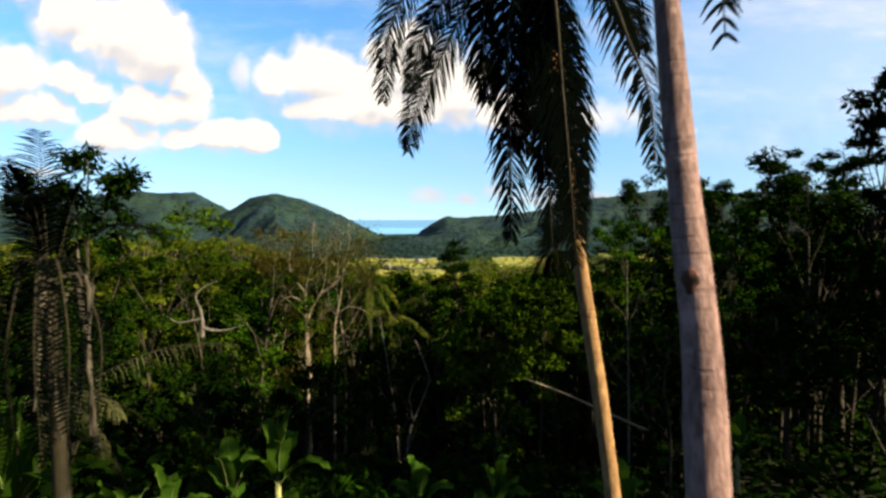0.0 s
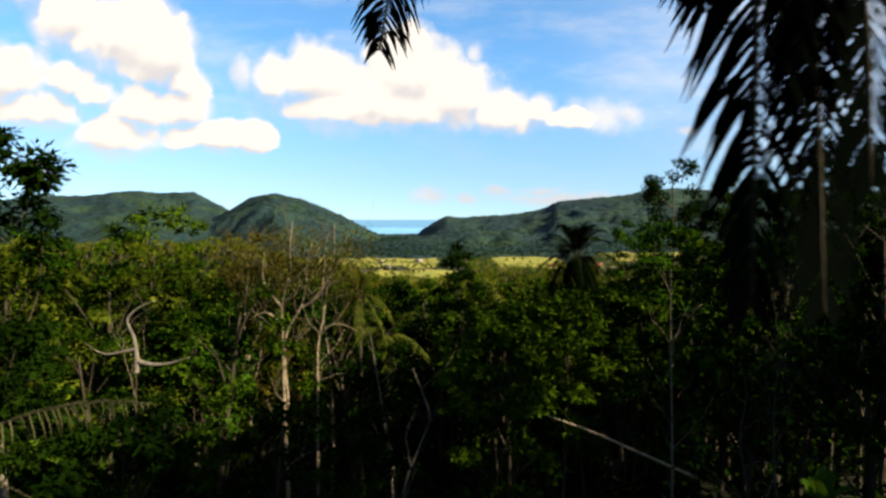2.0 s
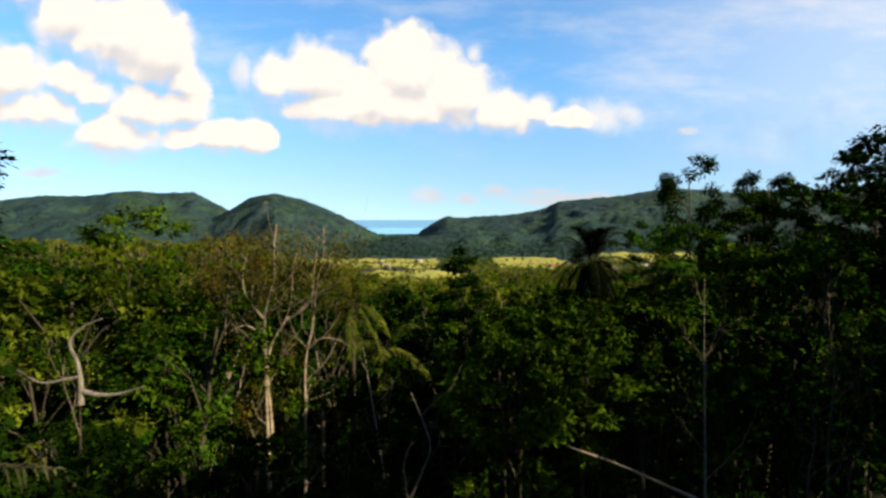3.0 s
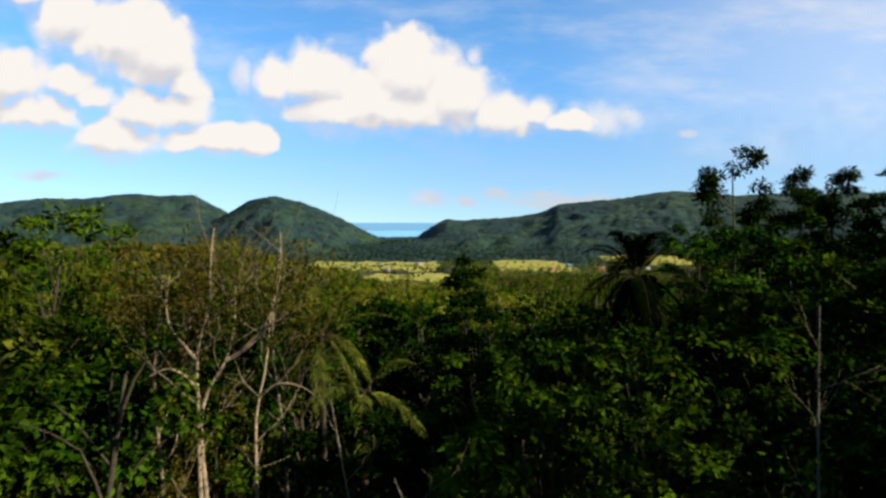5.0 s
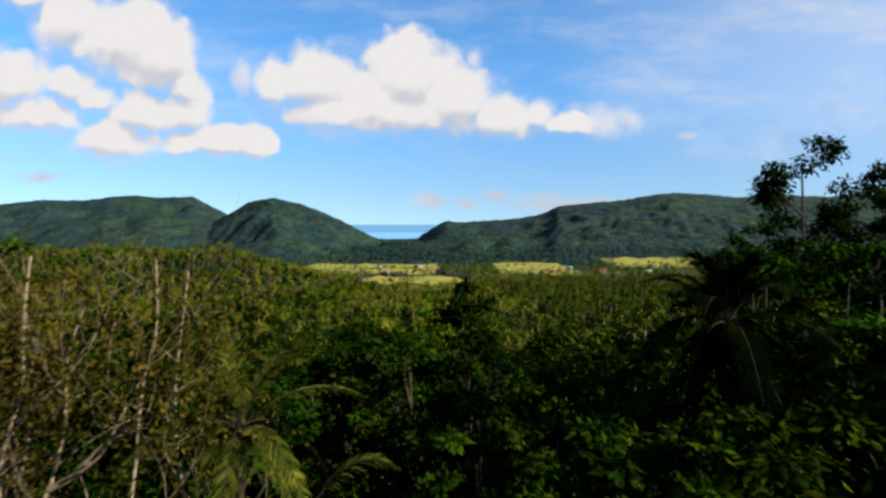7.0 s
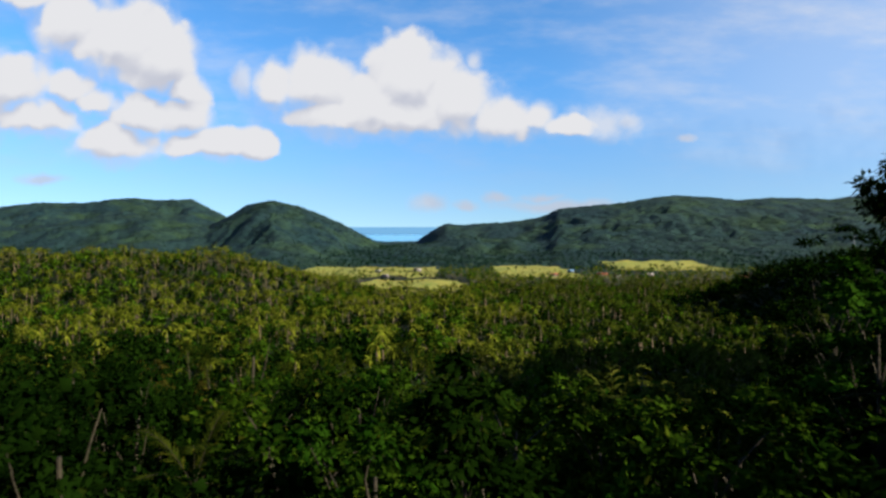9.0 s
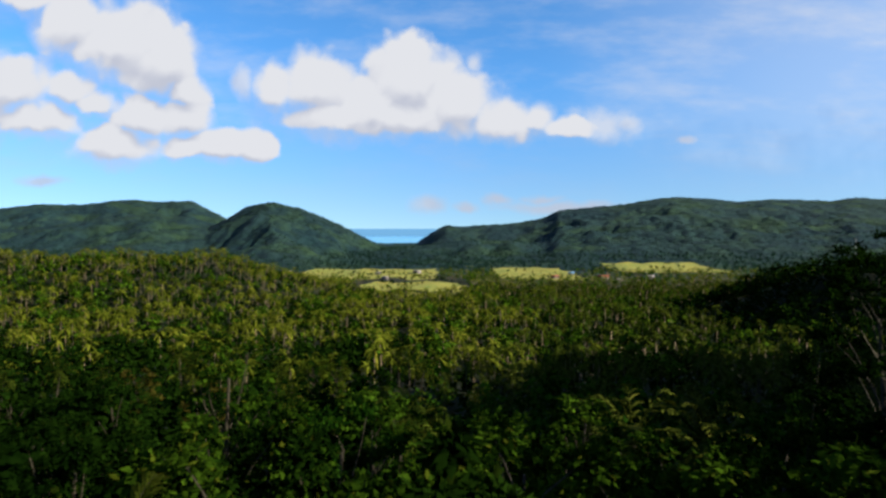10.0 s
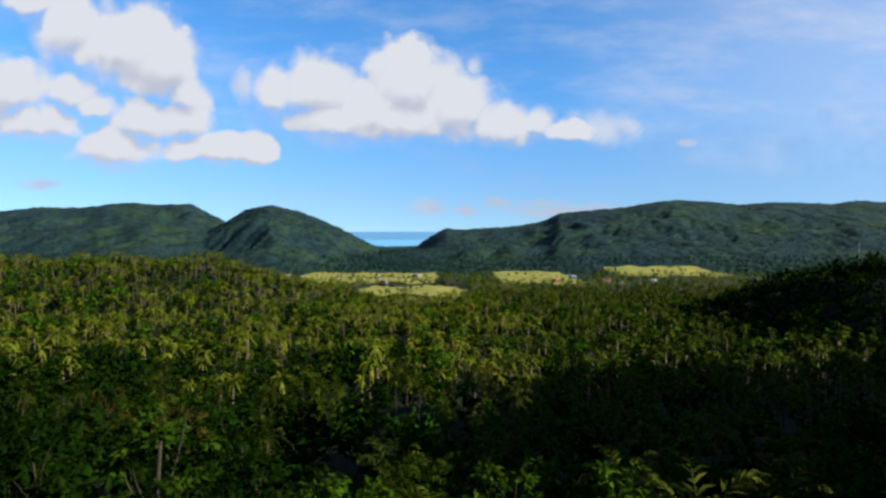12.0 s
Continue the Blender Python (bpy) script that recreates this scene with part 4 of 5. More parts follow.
bare_tree(-7.0, 31.2, [([(-7.0, 31.2, -8.5), (-7.2, 31.2, -3), (-7.28, 31.2, 1.97), (-7.28, 31.2, 3.19), (-7.1, 31.2, 4.07), (-6.91, 31.3, 4.66), (-6.95, 31.4, 5.7), (-6.85, 31.5, 6.9)], 0.13, 8),
                       ([(-7.28, 31.2, 3.1), (-7.6, 31.15, 3.5), (-7.98, 31.1, 4.07), (-8.09, 31.1, 4.74), (-8.0, 31.2, 5.6)], 0.062, 4),
                       ([(-6.95, 31.25, 4.2), (-6.6, 31.2, 4.5), (-6.25, 31.1, 4.82), (-5.66, 31.0, 5.5)], 0.055, 4),
                       ([(-7.28, 31.2, 2.2), (-7.55, 31.0, 2.7), (-7.9, 30.9, 2.92), (-8.7, 30.8, 2.6)], 0.05, 4),
                       ([(-7.1, 31.25, -1.5), (-6.95, 31.2, 2.3), (-6.46, 31.2, 3.1), (-6.28, 31.2, 3.7), (-6.2, 31.3, 4.4), (-6.2, 31.3, 5.1), (-5.95, 31.4, 6.0)], 0.085, 6),
                       ([(-6.46, 31.2, 3.1), (-6.0, 31.15, 3.35), (-5.51, 31.1, 3.78), (-5.06, 31.1, 4.59), (-4.55, 31.0, 5.4)], 0.062, 4),
                       ([(-5.9, 31.1, 3.5), (-5.3, 31.0, 4.0), (-4.6, 30.9, 4.25)], 0.04, 4)],
          "nearly bare tree with pale forked branches and brown leaves", 3, BARK_PALE, LEAF_DRY, 74, depth=2, leaf=0.125)
bare_tree(-5.9, 32.2, [([(-6.0, 32.2, -8.5), (-5.95, 32.2, -1), (-5.88, 32.2, 1.53), (-5.63, 32.2, 2.6), (-5.48, 32.2, 3.97), (-5.4, 32.2, 4.6), (-5.16, 32.2, 5.32), (-5.12, 32.2, 6.8)], 0.10, 8),
                       ([(-5.85, 32.2, 1.7), (-5.2, 32.0, 2.2), (-4.5, 31.9, 2.15), (-3.9, 31.8, 1.8)], 0.045, 4)],
          "slim half-bare tree with pale twigs and brown leaves", 5, BARK_PALE, LEAF_DRY, 74, depth=2, leaf=0.125)
bare_tree(-9.8, 34.0, [([(-9.8, 34, -8.5), (-9.7, 34, -2), (-9.9, 34, 2), (-9.6, 34.2, 5.6)], 0.13, 10), ([(-9.8, 34, 0), (-8.9, 34.1, 2.6), (-8.6, 34.2, 5.2)], 0.09, 8)],
          "half-bare tree with thin pale twigs and brown leaves", 4, BARK_PALE, LEAF_DRY, 21, leaf=0.19)
bare_tree(-6.0, 35.6, [([(-6, 35.6, -9), (-6, 35.6, -1), (-6.4, 35.6, 3), (-6.1, 35.8, 6.3)], 0.12, 11)], "half-bare tree with thin pale twigs and olive leaves", 8, BARK_PALE, LEAF_OLIVE, 18, leaf=0.2)
bare_tree(-9.4, 22.6, [([(-9.4, 22.6, -4.5), (-9.35, 22.6, -1), (-9.3, 22.5, 1.2), (-9.2, 22.4, 2.7)], 0.10, 3, BARK),
                       ([(-9.2, 22.4, 2.5), (-9.18, 22.4, 3.0), (-9.24, 22.4, 3.51), (-9.42, 22.4, 4.1), (-9.1, 22.4, 4.42), (-8.59, 22.4, 4.65)], 0.085, 0), ([(-9.18, 22.4, 2.85), (-8.8, 22.4, 2.75), (-8.4, 22.4, 2.75), (-7.57, 22.3, 2.98)], 0.08, 0),
                       ([(-9.2, 22.4, 3.2), (-9.5, 22.35, 3.15), (-10.08, 22.3, 3.08), (-10.6, 22.2, 3.43)], 0.05, 0)],
          "dead tree with a crooked pale S-shaped limb", 6, BARK_GREY, LEAF_DRY, 0, name="dead_tree")
bare_tree(-1.2, 27.4, [([(-1.9, 28.3, -7.5), (-1.55, 28.1, -3.1), (-1.0, 27.6, -1.6), (-0.65, 27.3, -0.4), (-0.9, 27.2, 0.4), (-1.3, 27.2, 1.4)], 0.09, 4)], "leaning pale stem with a few leaves", 9, BARK_GREY, LEAF_SHADE, 4, 2, name="leaning_tree")
bare_tree(-3.0, 30.6, [([(-2.2, 31.2, -8), (-2.6, 31, -3), (-3.05, 30.6, 0.4), (-3.3, 30.4, 2.2)], 0.075, 5)], "thin slanting stem with sparse twigs", 10, BARK_GREY, LEAF_SHADE, 5, 2, name="leaning_tree")
bare_tree(9.0, 28.8, [([(9.25, 28.8, -6), (9.15, 28.8, -1), (9.05, 28.8, 2), (9.0, 28.8, 5.0)], 0.075, 7)], "thin straight pale trunk with a sparse leafy top", 12, BARK_GREY, LEAF, 14, 2, name="slim_tree")
bare_tree(8.0, 21.0, [([(8.25, 21, -4), (8.2, 21, -0.5), (7.95, 21, 1.2), (8.1, 21, 2.2), (7.85, 21, 3.4)], 0.065, 6)], "slim crooked grey sapling in the thicket", 13, BARK, LEAF, 8, 2, name="slim_tree")
bare_tree(-14.0, 23.0, [([(-13.5, 23, -4.5), (-13.72, 23, -1), (-13.95, 23, 2), (-14.13, 23, 4), (-14.3, 23, 7.4)], 0.15, 0)], "tall straight pale trunk", 14, BARK_GREY, LEAF_SHADE, 0, name="slim_tree")
bare_tree(11.6, 26.0, [([(11.9, 26, -4), (11.7, 26, 0), (11.8, 26, 2.4), (11.5, 26, 4.6)], 0.07, 7)], "slim sapling with sparse leaves", 15, BARK, LEAF, 9, 2, name="slim_tree")
s = Shape()
tube(s, curve([(3.9, 27.4, -0.5), (5.6, 27.7, -1.2), (7.6, 27.9, -2.15), (9.9, 28.0, -3.2)], 14) - (6, 27.9, -1.5), np.linspace(0.03, 0.065, 14), 8)
log = tagged(new("fallen_branch", s.mesh("fallen_branch", BARK_PALE, True)), "pale fallen branch caught slanting in the thicket", "branch")
log.location = (6, 27.9, -1.5)

# ---- banana plants ----


def banana_leaf(base, tip, rise, width, r):
    line = frond_line(base, tip, rise, 12)
    tan = unit(np.gradient(line, axis=0))
    side = unit(np.cross(tan, (0, 0, 1.0)) + 1e-4)
    up = np.cross(side, tan)
    s = np.linspace(0, 1, 12)
    w = (width * np.clip(np.sin(np.pi * np.clip(0.02 + s * 0.96, 0, 1)), 0, 1) ** 0.5 * soft_step(s, 0.08, 0.25))[:, None]
    ripple = r.normal(0, 0.04, (12, 1))
    sh = Shape()
    v = np.stack([line - side * w + up * (w * 0.35 + ripple), line, line + side * w + up * (w * 0.35 - ripple)], 1).reshape(-1, 3)
    f = []
    for i in range(11):
        for j in range(2):
            q = (i * 3 + j, i * 3 + j + 1, i * 3 + j + 4, i * 3 + j + 3)
            f += [(q[0], q[1], q[2]), (q[0], q[2], q[3])]
    return sh.add(v, f), line


def banana(x, y, height, leaves, seed, size=1.0, turn=0.0):
    r = np.random.default_rng(seed)
    plant = thing("banana_plant", x, y, float(land(x, y)), "banana plant with broad bright green leaves", "banana plant", "banana plants of the clearing")
    s = Shape()
    tube(s, [(0, 0, -0.3), (0.02, 0, height * 0.5), (0, 0.03, height)], (0.13, 0.11, 0.07), 9)
    part("stem", s.mesh("stem", STEM, True), plant)
    for k in range(leaves):
        a = turn + k * 2.4
        up = 1.5 * (1 - k / leaves) + 0.15
        reach = size * r.uniform(1.0, 1.5) * (0.25 + 0.75 * k / leaves)
        sh, line = banana_leaf((0, 0, height - 0.1), (math.cos(a) * reach, math.sin(a) * reach, height + up * size), 0.35 * size, 0.27 * size, r)
        leaf = part("leaf", sh.mesh("leaf", BANANA_LEAF, True), plant)
        rib = Shape()
        tube(rib, line, np.linspace(0.02, 0.004, 12), 5)
        part("midrib", rib.mesh("midrib", RIB, True), leaf)


for k, (x, y, top, leaves, size, turn) in enumerate([(-4.2, 14.7, 0.3, 6, 1.1, 0.4), (-5.3, 14.4, 0.0, 5, 0.9, 2.0), (-6.7, 14.0, -0.4, 5, 0.9, 3.3), (-8.2, 13.2, -0.7, 5, 0.8, 1.0), (-6.7, 8.9, 2.3, 8, 1.2, 0.2), (-5.2, 9.3, 1.2, 8, 1.0, 4.0), (-3.6, 13.6, -0.6, 7, 0.8, 5.0),
                                                    (12.0, 23.6, -2.6, 6, 1.0, 1.0), (10.3, 22.5, -3.2, 6, 0.9, 2.2), (1.3, 13.6, 0.1, 6, 0.8, 0.7), (-0.6, 14.1, -0.1, 6, 0.8, 3.0), (3.9, 12.6, 0.2, 6, 0.9, 1.7)]):
    banana(x, y, max(top - float(land(x, y)), 0.8), leaves, 40 + k, size, turn)

# ---- the near slope: broadleaf trees and shrubs ----
KINDS = [
    (tree_meshes(101, 13, 3.5, 21, 112, 0.204, LEAF, BARK), "broad leafy tree with a dense green crown"),
    (tree_meshes(102, 13, 3.9, 22, 108, 0.209, LEAF_SHADE, BARK, tiers=True, bare=0.5), "spreading tree with dark layered foliage"),
    (tree_meshes(103, 13, 2.9, 18, 106, 0.187, LEAF_DEEP, BARK, bare=0.45), "slender leafy tree in the thicket"),
    (tree_meshes(104, 13, 3.6, 20, 108, 0.203, LEAF_OLIVE, BARK, bare=0.45), "tree with a sunlit olive-green crown"),
    (tree_meshes(105, 13, 4.2, 23, 112, 0.22, LEAF, BARK, bare=0.3), "broad leafy tree with large glossy leaves"),
]
FIRST = {}


def put_tree(kind, x, y, top, turn, wide=1.0):
    g = float(land(x, y))
    size = max(top - g, 3.0) / 13.3
    m = Matrix.LocRotScale((x, y, g), Euler((0, 0, turn)), None)
    if kind not in FIRST:
        FIRST[kind] = plant_of("broadleaf_tree", KINDS[kind][0], KINDS[kind][1], "tree", TREES)
        t = FIRST[kind]
        t.matrix_basis = m
    else:
        t = copy_thing(FIRST[kind], m)
    t.scale = (size * wide, size * wide, size)
    return t


def lone_tree(x, y, top, deep, wide, mat, label, seed, clumps=26, leaves=90, leaf=0.22, tiers=False, slim=0.5):
    """A tree that stands out: its crown fills the top few metres."""
    g = float(land(x, y))
    tall = (top - g) / 1.03
    if tiers is True:
        meshes = airy_meshes(seed, tall, deep, wide, mat, clumps + 5, 145, leaf * 1.22)
    else:
        meshes = tree_meshes(seed, tall, wide, clumps, leaves, leaf, mat, BARK, bool(tiers), 1 - deep / tall, slim)
    plant_of("broadleaf_tree", meshes, label, "tree", TREES, x, y, g, seed * 1.7)


DARK_TREE, GREEN_TREE = "tall tree with a dark ragged leafy crown", "leafy tree with a rounded green crown"
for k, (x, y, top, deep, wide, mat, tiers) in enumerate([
        (0.35, 41.6, 5.6, 3.6, 1.9, LEAF_SHADE, 2), (-2.9, 60.0, 0.6, 6.0, 2.6, LEAF, False),
        (17.8, 50.3, 12.0, 5.0, 2.7, LEAF_SHADE, True), (14.4, 48.0, 7.2, 5.0, 2.3, LEAF_DEEP, False), (23.2, 54.0, 11.0, 4.2, 3.0, LEAF_SHADE, True), (24.0, 49.5, 11.2, 4.6, 2.6, LEAF_SHADE, True), (20.5, 47.0, 8.4, 6.0, 3.0, LEAF_SHADE, False),
        (19.5, 31.0, 10.9, 4.2, 3.0, LEAF_SHADE, True), (17.3, 21.3, 13.4, 2.9, 1.9, LEAF_SHADE, True), (25.0, 36.0, 12.8, 5.0, 3.6, LEAF_SHADE, False), (24.0, 41.5, 11.5, 8.0, 3.4, LEAF_SHADE, False), (28.5, 45.0, 12.4, 8.0, 3.6, LEAF_SHADE, False),
        (16.2, 32.5, 9.0, 5.0, 2.4, LEAF_DEEP, False), (17.0, 36.5, 6.4, 6.0, 2.8, LEAF_DEEP, False), (14.0, 40.0, 7.4, 8.0, 2.8, LEAF_DEEP, False), (12.2, 33.5, 6.4, 6.0, 2.2, LEAF, False), (10.2, 39.5, 5.2, 5.0, 2.0, LEAF, False), (31.0, 52.0, 11.0, 8.0, 3.8, LEAF_SHADE, False),
        (-14.4, 23.6, 10.4, 4.0, 2.6, LEAF_SHADE, True), (-18.9, 40.0, 7.8, 7.0, 3.6, LEAF, False), (-25.0, 43.0, 6.2, 6.0, 3.4, LEAF_DEEP, False), (-14.0, 37.0, 3.4, 6.0, 2.8, LEAF_DEEP, False),
        (23.0, 62.0, 6.5, 9.0, 3.4, LEAF_SHADE, False), (28.5, 70.0, 8.5, 10.0, 4.0, LEAF_SHADE, False), (22.5, 71.0, 3.0, 8.0, 3.2, LEAF_SHADE, True),
        (2.2, 29.4, 3.0, 4.0, 2.2, LEAF, False), (5.0, 30.0, 3.2, 4.0, 2.4, LEAF, False), (-11.5, 31.5, 2.8, 4.5, 3.2, LEAF_DEEP, False), (-8.6, 20.6, 1.9, 3.5, 1.8, LEAF_SHADE, False), (-15.5, 24.0, 3.8, 4.0, 2.8, LEAF_SHADE, False), (6.6, 32.4, 3.7, 4.0, 2.0, LEAF, False), (9.2, 33.6, 3.9, 4.0, 2.2, LEAF, False), (3.4, 34.2, 3.0, 4.0, 2.0, LEAF, False), (11.8, 31.4, 3.8, 4.0, 2.0, LEAF_DEEP, False), (1.2, 37.0, 2.6, 4.0, 2.2, LEAF, False), (8.0, 40.5, 3.4, 4.0, 2.2, LEAF, False), (-20.0, 31.0, 6.0, 6.0, 3.2, LEAF_OLIVE, True), (-9.5, 41.0, 3.6, 5.0, 2.8, LEAF_DEEP, True)]):
    lone_tree(x, y, top, deep, wide, mat, DARK_TREE if mat == LEAF_SHADE else GREEN_TREE, 300 + k, 24 if wide > 2.5 else 20, 125 if top > 8 else 110, 0.218, tiers)

count = 0
for gy in np.arange(18, 63, 4.9):
    half = 0.77 * gy + 2
    for gx in np.arange(-half, half, 5.0):
        x, y = gx + rng.uniform(-1.7, 1.7), gy + rng.uniform(-1.7, 1.7)
        kind, turn, wide, drop = int(rng.integers(0, 5)), rng.uniform(0, 6.28), rng.uniform(0.75, 1.1), rng.uniform(-1.6, 0.5)
        top = float(near_canopy_top(x, y)) + drop
        if x < -9 and y > 35:
            top -= 1.8
        if abs(x - 0.3) < 3.5:
            top = min(top, 4.0)
        if abs(x + 6.5) < 3.0 and abs(y - 32) < 4:
            top = min(top, 0.6)
        if x > -4.0 and y < (27.5 if x < 13 else 26):  # the dark hollow under the big trees
            continue
        # Leaf kinds by place: their dark and bright tones carry shade and sunlight.
        if (kind == 3 and (x > -3 or y > 40)) or (y < 28 and kind in (0, 3)) or (x < -9 and y > 36 and kind not in (2, 3)):
            kind = 1
        if 2 < x < 20 and 30 < y < 42 and kind in (1, 2):
            kind = 4 if x < 12 else 2
        if x > 4 and y < 30:
            kind = 1 if x > 12 else (0, 2, 4)[count % 3]
        if x > 12 and y > 44:
            kind = 1
        if x < -3 and 30 < y < 40 and count * 7 % 5 < 2:
            kind = 3
        if kind == 2 and y < 28 and x < -4:
            kind = 1
        if -4.5 < x < 1.4 and y < 39:
            kind, top = 1, top - 1.0
        if 1 < x < 15 and 38 < y < 62 and kind == 1:
            kind = (0, 4)[count % 2]
        put_tree(kind, x, y, top, turn, wide)
        count += 1

# tall trees added out of view beside the clearing, to shade the thicket
for x, y, top in ((20.5, 6.5, 18.5), (20, 10.5, 18.5), (24.5, 8.5, 20.0), (24, 13.5, 18.5), (27.5, 12, 20.0), (30, 15.5, 13.0), (34, 20.5, 14.5), (31, 22.5, 15.0), (36, 28, 14.0), (39, 33, 14.5), (28, 19.5, 14.0)):
    put_tree(1, x, y, top, x * 1.3, 1.0)
# A further unseen row past the right edge, added to darken that side.
for k in range(9):
    y = 38 + 7.5 * k
    put_tree(1, 0.86 * y + 11, y, float(near_canopy_top(0.86 * y + 11, y)) + 6.5, k * 2.1, 1.0)

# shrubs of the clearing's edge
SHRUB = [tree_meshes(111, 3, 1.3, 14, 48, 0.24, LEAF_DEEP, BARK, bare=0.2), tree_meshes(112, 3, 1.5, 13, 48, 0.22, LEAF_SHADE, BARK, bare=0.15)]
first = [None, None]
for k in range(46):
    y = rng.uniform(11.5, 26)
    x = rng.uniform(-0.85 * y - 2, 0.85 * y + 4)
    if x > 3 and k % 2:
        continue
    kind = 0 if k % 4 == 0 and x < 3 else 1
    m = pose(x, y, float(land(x, y)), 0, 0, math.degrees(rng.uniform(0, 6.28)))
    if first[kind] is None:
        first[kind] = plant_of("shrub", SHRUB[kind], "leafy green shrub in the undergrowth", "shrub", "shrubs of the undergrowth")
        t = first[kind]
        t.matrix_basis = m
    else:
        t = copy_thing(first[kind], m)
    t.scale = (1, 1, 1) if y > 14 else (0.8, 0.8, 0.8)

# ---- the middle slope: coconut palms and trees, one by one ----
MID_PALM = [palm_meshes(120 + k, 10, 19, 9, 3.3, 0.13, 2, PALM_MID if k % 2 else PALM_SHADED) for k in range(4)]
MID_TREE = [tree_meshes(130 + k, 10, 3.4, 20, 57, 0.42, (LEAF, LEAF_SHADE, LEAF_DEEP, LEAF_DEEP)[k], BARK, tiers=k == 1) for k in range(4)]
first_mid, joined, joined_shaded = {}, [], []
for gy in np.arange(64, 175, 7.0):
    half = 0.80 * gy + 4
    for gx in np.arange(-half, half, 7.6):
        x, y = gx + rng.uniform(-3, 3), gy + rng.uniform(-3, 3)
        g = float(land(x, y))
        # Zones that lie in shade get darker leaf colours and fewer palms.
        shade_zone = x < 2 - 0.22 * (y - 60) or x > 13 + 0.5 * (y - 60)
        palm = rng.uniform() < ((0.16 if x < 0 else float(np.interp(y, [80, 105], [0.08, 0.55]))) if shade_zone else float(np.interp(y, [105, 190], [0.6 if x > 6 else 0.12, 0.6])))
        kind = int(rng.integers(0, 4)) if palm else ((1, 3)[int(rng.integers(0, 2))] if shade_zone and x > 0 else 1 if shade_zone else int(rng.integers(0, 3)))
        if palm:
            kind = kind // 2 * 2 + (1 if x > 0 else 0)  # right side takes the sunlit colour copy, left the shaded one
        size = rng.uniform(0.72, 1.08)
        top = float(near_canopy_top(x, y)) + rng.uniform(-3.5, 3.0)
        size = float(np.clip((top - g) / 10.5, 0.55, 1.25)) * rng.uniform(0.88, 1.08)
        m = pose(x, y, g, 0, 0, math.degrees(rng.uniform(0, 6.28)))
        if not palm and y > 100:
            (joined_shaded if shade_zone else joined).append((x, y, g))
            continue
        key = (palm, kind)
        if key not in first_mid:
            first_mid[key] = plant_of("coconut_palm" if palm else "broadleaf_tree", (MID_PALM if palm else MID_TREE)[kind],
                                      "slender coconut palm with a feathery crown" if palm else "rounded green tree among the palms", "palm tree" if palm else "tree", "palms of the valley side" if palm else "trees of the valley side")
            t = first_mid[key]
            t.matrix_basis = m
        else:
            t = copy_thing(first_mid[key], m)
        t.scale = (size ** 0.5, size ** 0.5, size)

for k, (x, y, wide, mat, label) in enumerate([(-51, 134, 3.6, LEAF_DRY, "rounded tree with rusty brown foliage"), (-33, 117, 3.4, LEAF_DRY, "rounded tree with rusty brown foliage"), (-27, 158, 4.2, LEAF_OLIVE, "fresh yellow-green tree among the palms"),
                                              (-21, 150, 3.2, LEAF_OLIVE, "fresh yellow-green tree among the palms"), (-52, 190, 4.4, LEAF_OLIVE, "fresh yellow-green tree among the palms"), (-12, 66, 2.6, LEAF, "leafy tree with a rounded green crown"), (8, 70, 2.8, LEAF, "leafy tree with a rounded green crown")]):
    top = float(near_canopy_top(x, y)) + 1.8
    g = float(land(x, y))
    plant_of("broadleaf_tree", tree_meshes(400 + k, (top - g) / 1.03, wide, 26, 60, 0.34, mat, BARK), label, "tree", "trees of the valley side", x, y, g)

# ---- the far woods: too many to count ----


def far_palm(seed, fronds, segs):
    """A small star of drooping fronds on a stem."""
    r = np.random.default_rng(seed)
    crown, trunk = Shape(), Shape()
    for k in range(fronds):
        a, lift = k * 2.4 + r.uniform(-.3, .3), r.uniform(-0.6, 1.7)
        L = r.uniform(2.6, 3.6)
        d, s = np.array((math.cos(a), math.sin(a), 0)), np.array((-math.sin(a), math.cos(a), 0))
        line = [np.array((0, 0, 10.0)) + d * L * t + np.array((0, 0, lift * L * t - (0.9 + 0.35 * lift) * L * t * t)) for t in np.linspace(0, 1, segs + 1)]
        v, f = [], []
        for i, p in enumerate(line):
            w = 0.33 * math.sin(math.pi * min(0.25 + 0.72 * i / segs, 0.99))
            v += [p - s * w - (0, 0, w * 0.7), p, p + s * w - (0, 0, w * 0.7)]
        for i in range(segs):
            for j in range(2):
                q = (i * 3 + j, i * 3 + j + 1, i * 3 + j + 4, i * 3 + j + 3)
                f += [(q[0], q[1], q[2]), (q[0], q[2], q[3])]
        crown.add(v, f)
    tube(trunk, [(0, 0, -1), (0.2, 0.1, 5), (0, 0, 10)], (0.24, 0.2, 0.16), 3)
    return crown.arrays(), trunk.arrays()


def far_tree(seed, count, size, calm=0.0):
    r = np.random.default_rng(seed)
    s = Shape()
    heads = unit(r.normal(0, 1, (7, 3)) + (0, 0, 0.35)) * (2.1, 2.1, 2.3) * r.uniform(0.7, 1.1, (7, 1))
    out = unit(r.normal(0, 1, (count, 3)) + (0, 0, 0.45))
    at = heads[np.arange(count) % 7] + out * (1.55, 1.55, 1.25) * r.uniform(0.7, 1.05, (count, 1)) + (0, 0, 6.5)
    blades(s, at, unit(out * (1, 1, 0.3) + r.normal(0, 0.5, (count, 3)) - (0, 0, 0.3)), out * (1 - calm) + (0, 0, 0.8), size * r.uniform(0.7, 1.3, count), size * 0.7)
    return s.arrays()


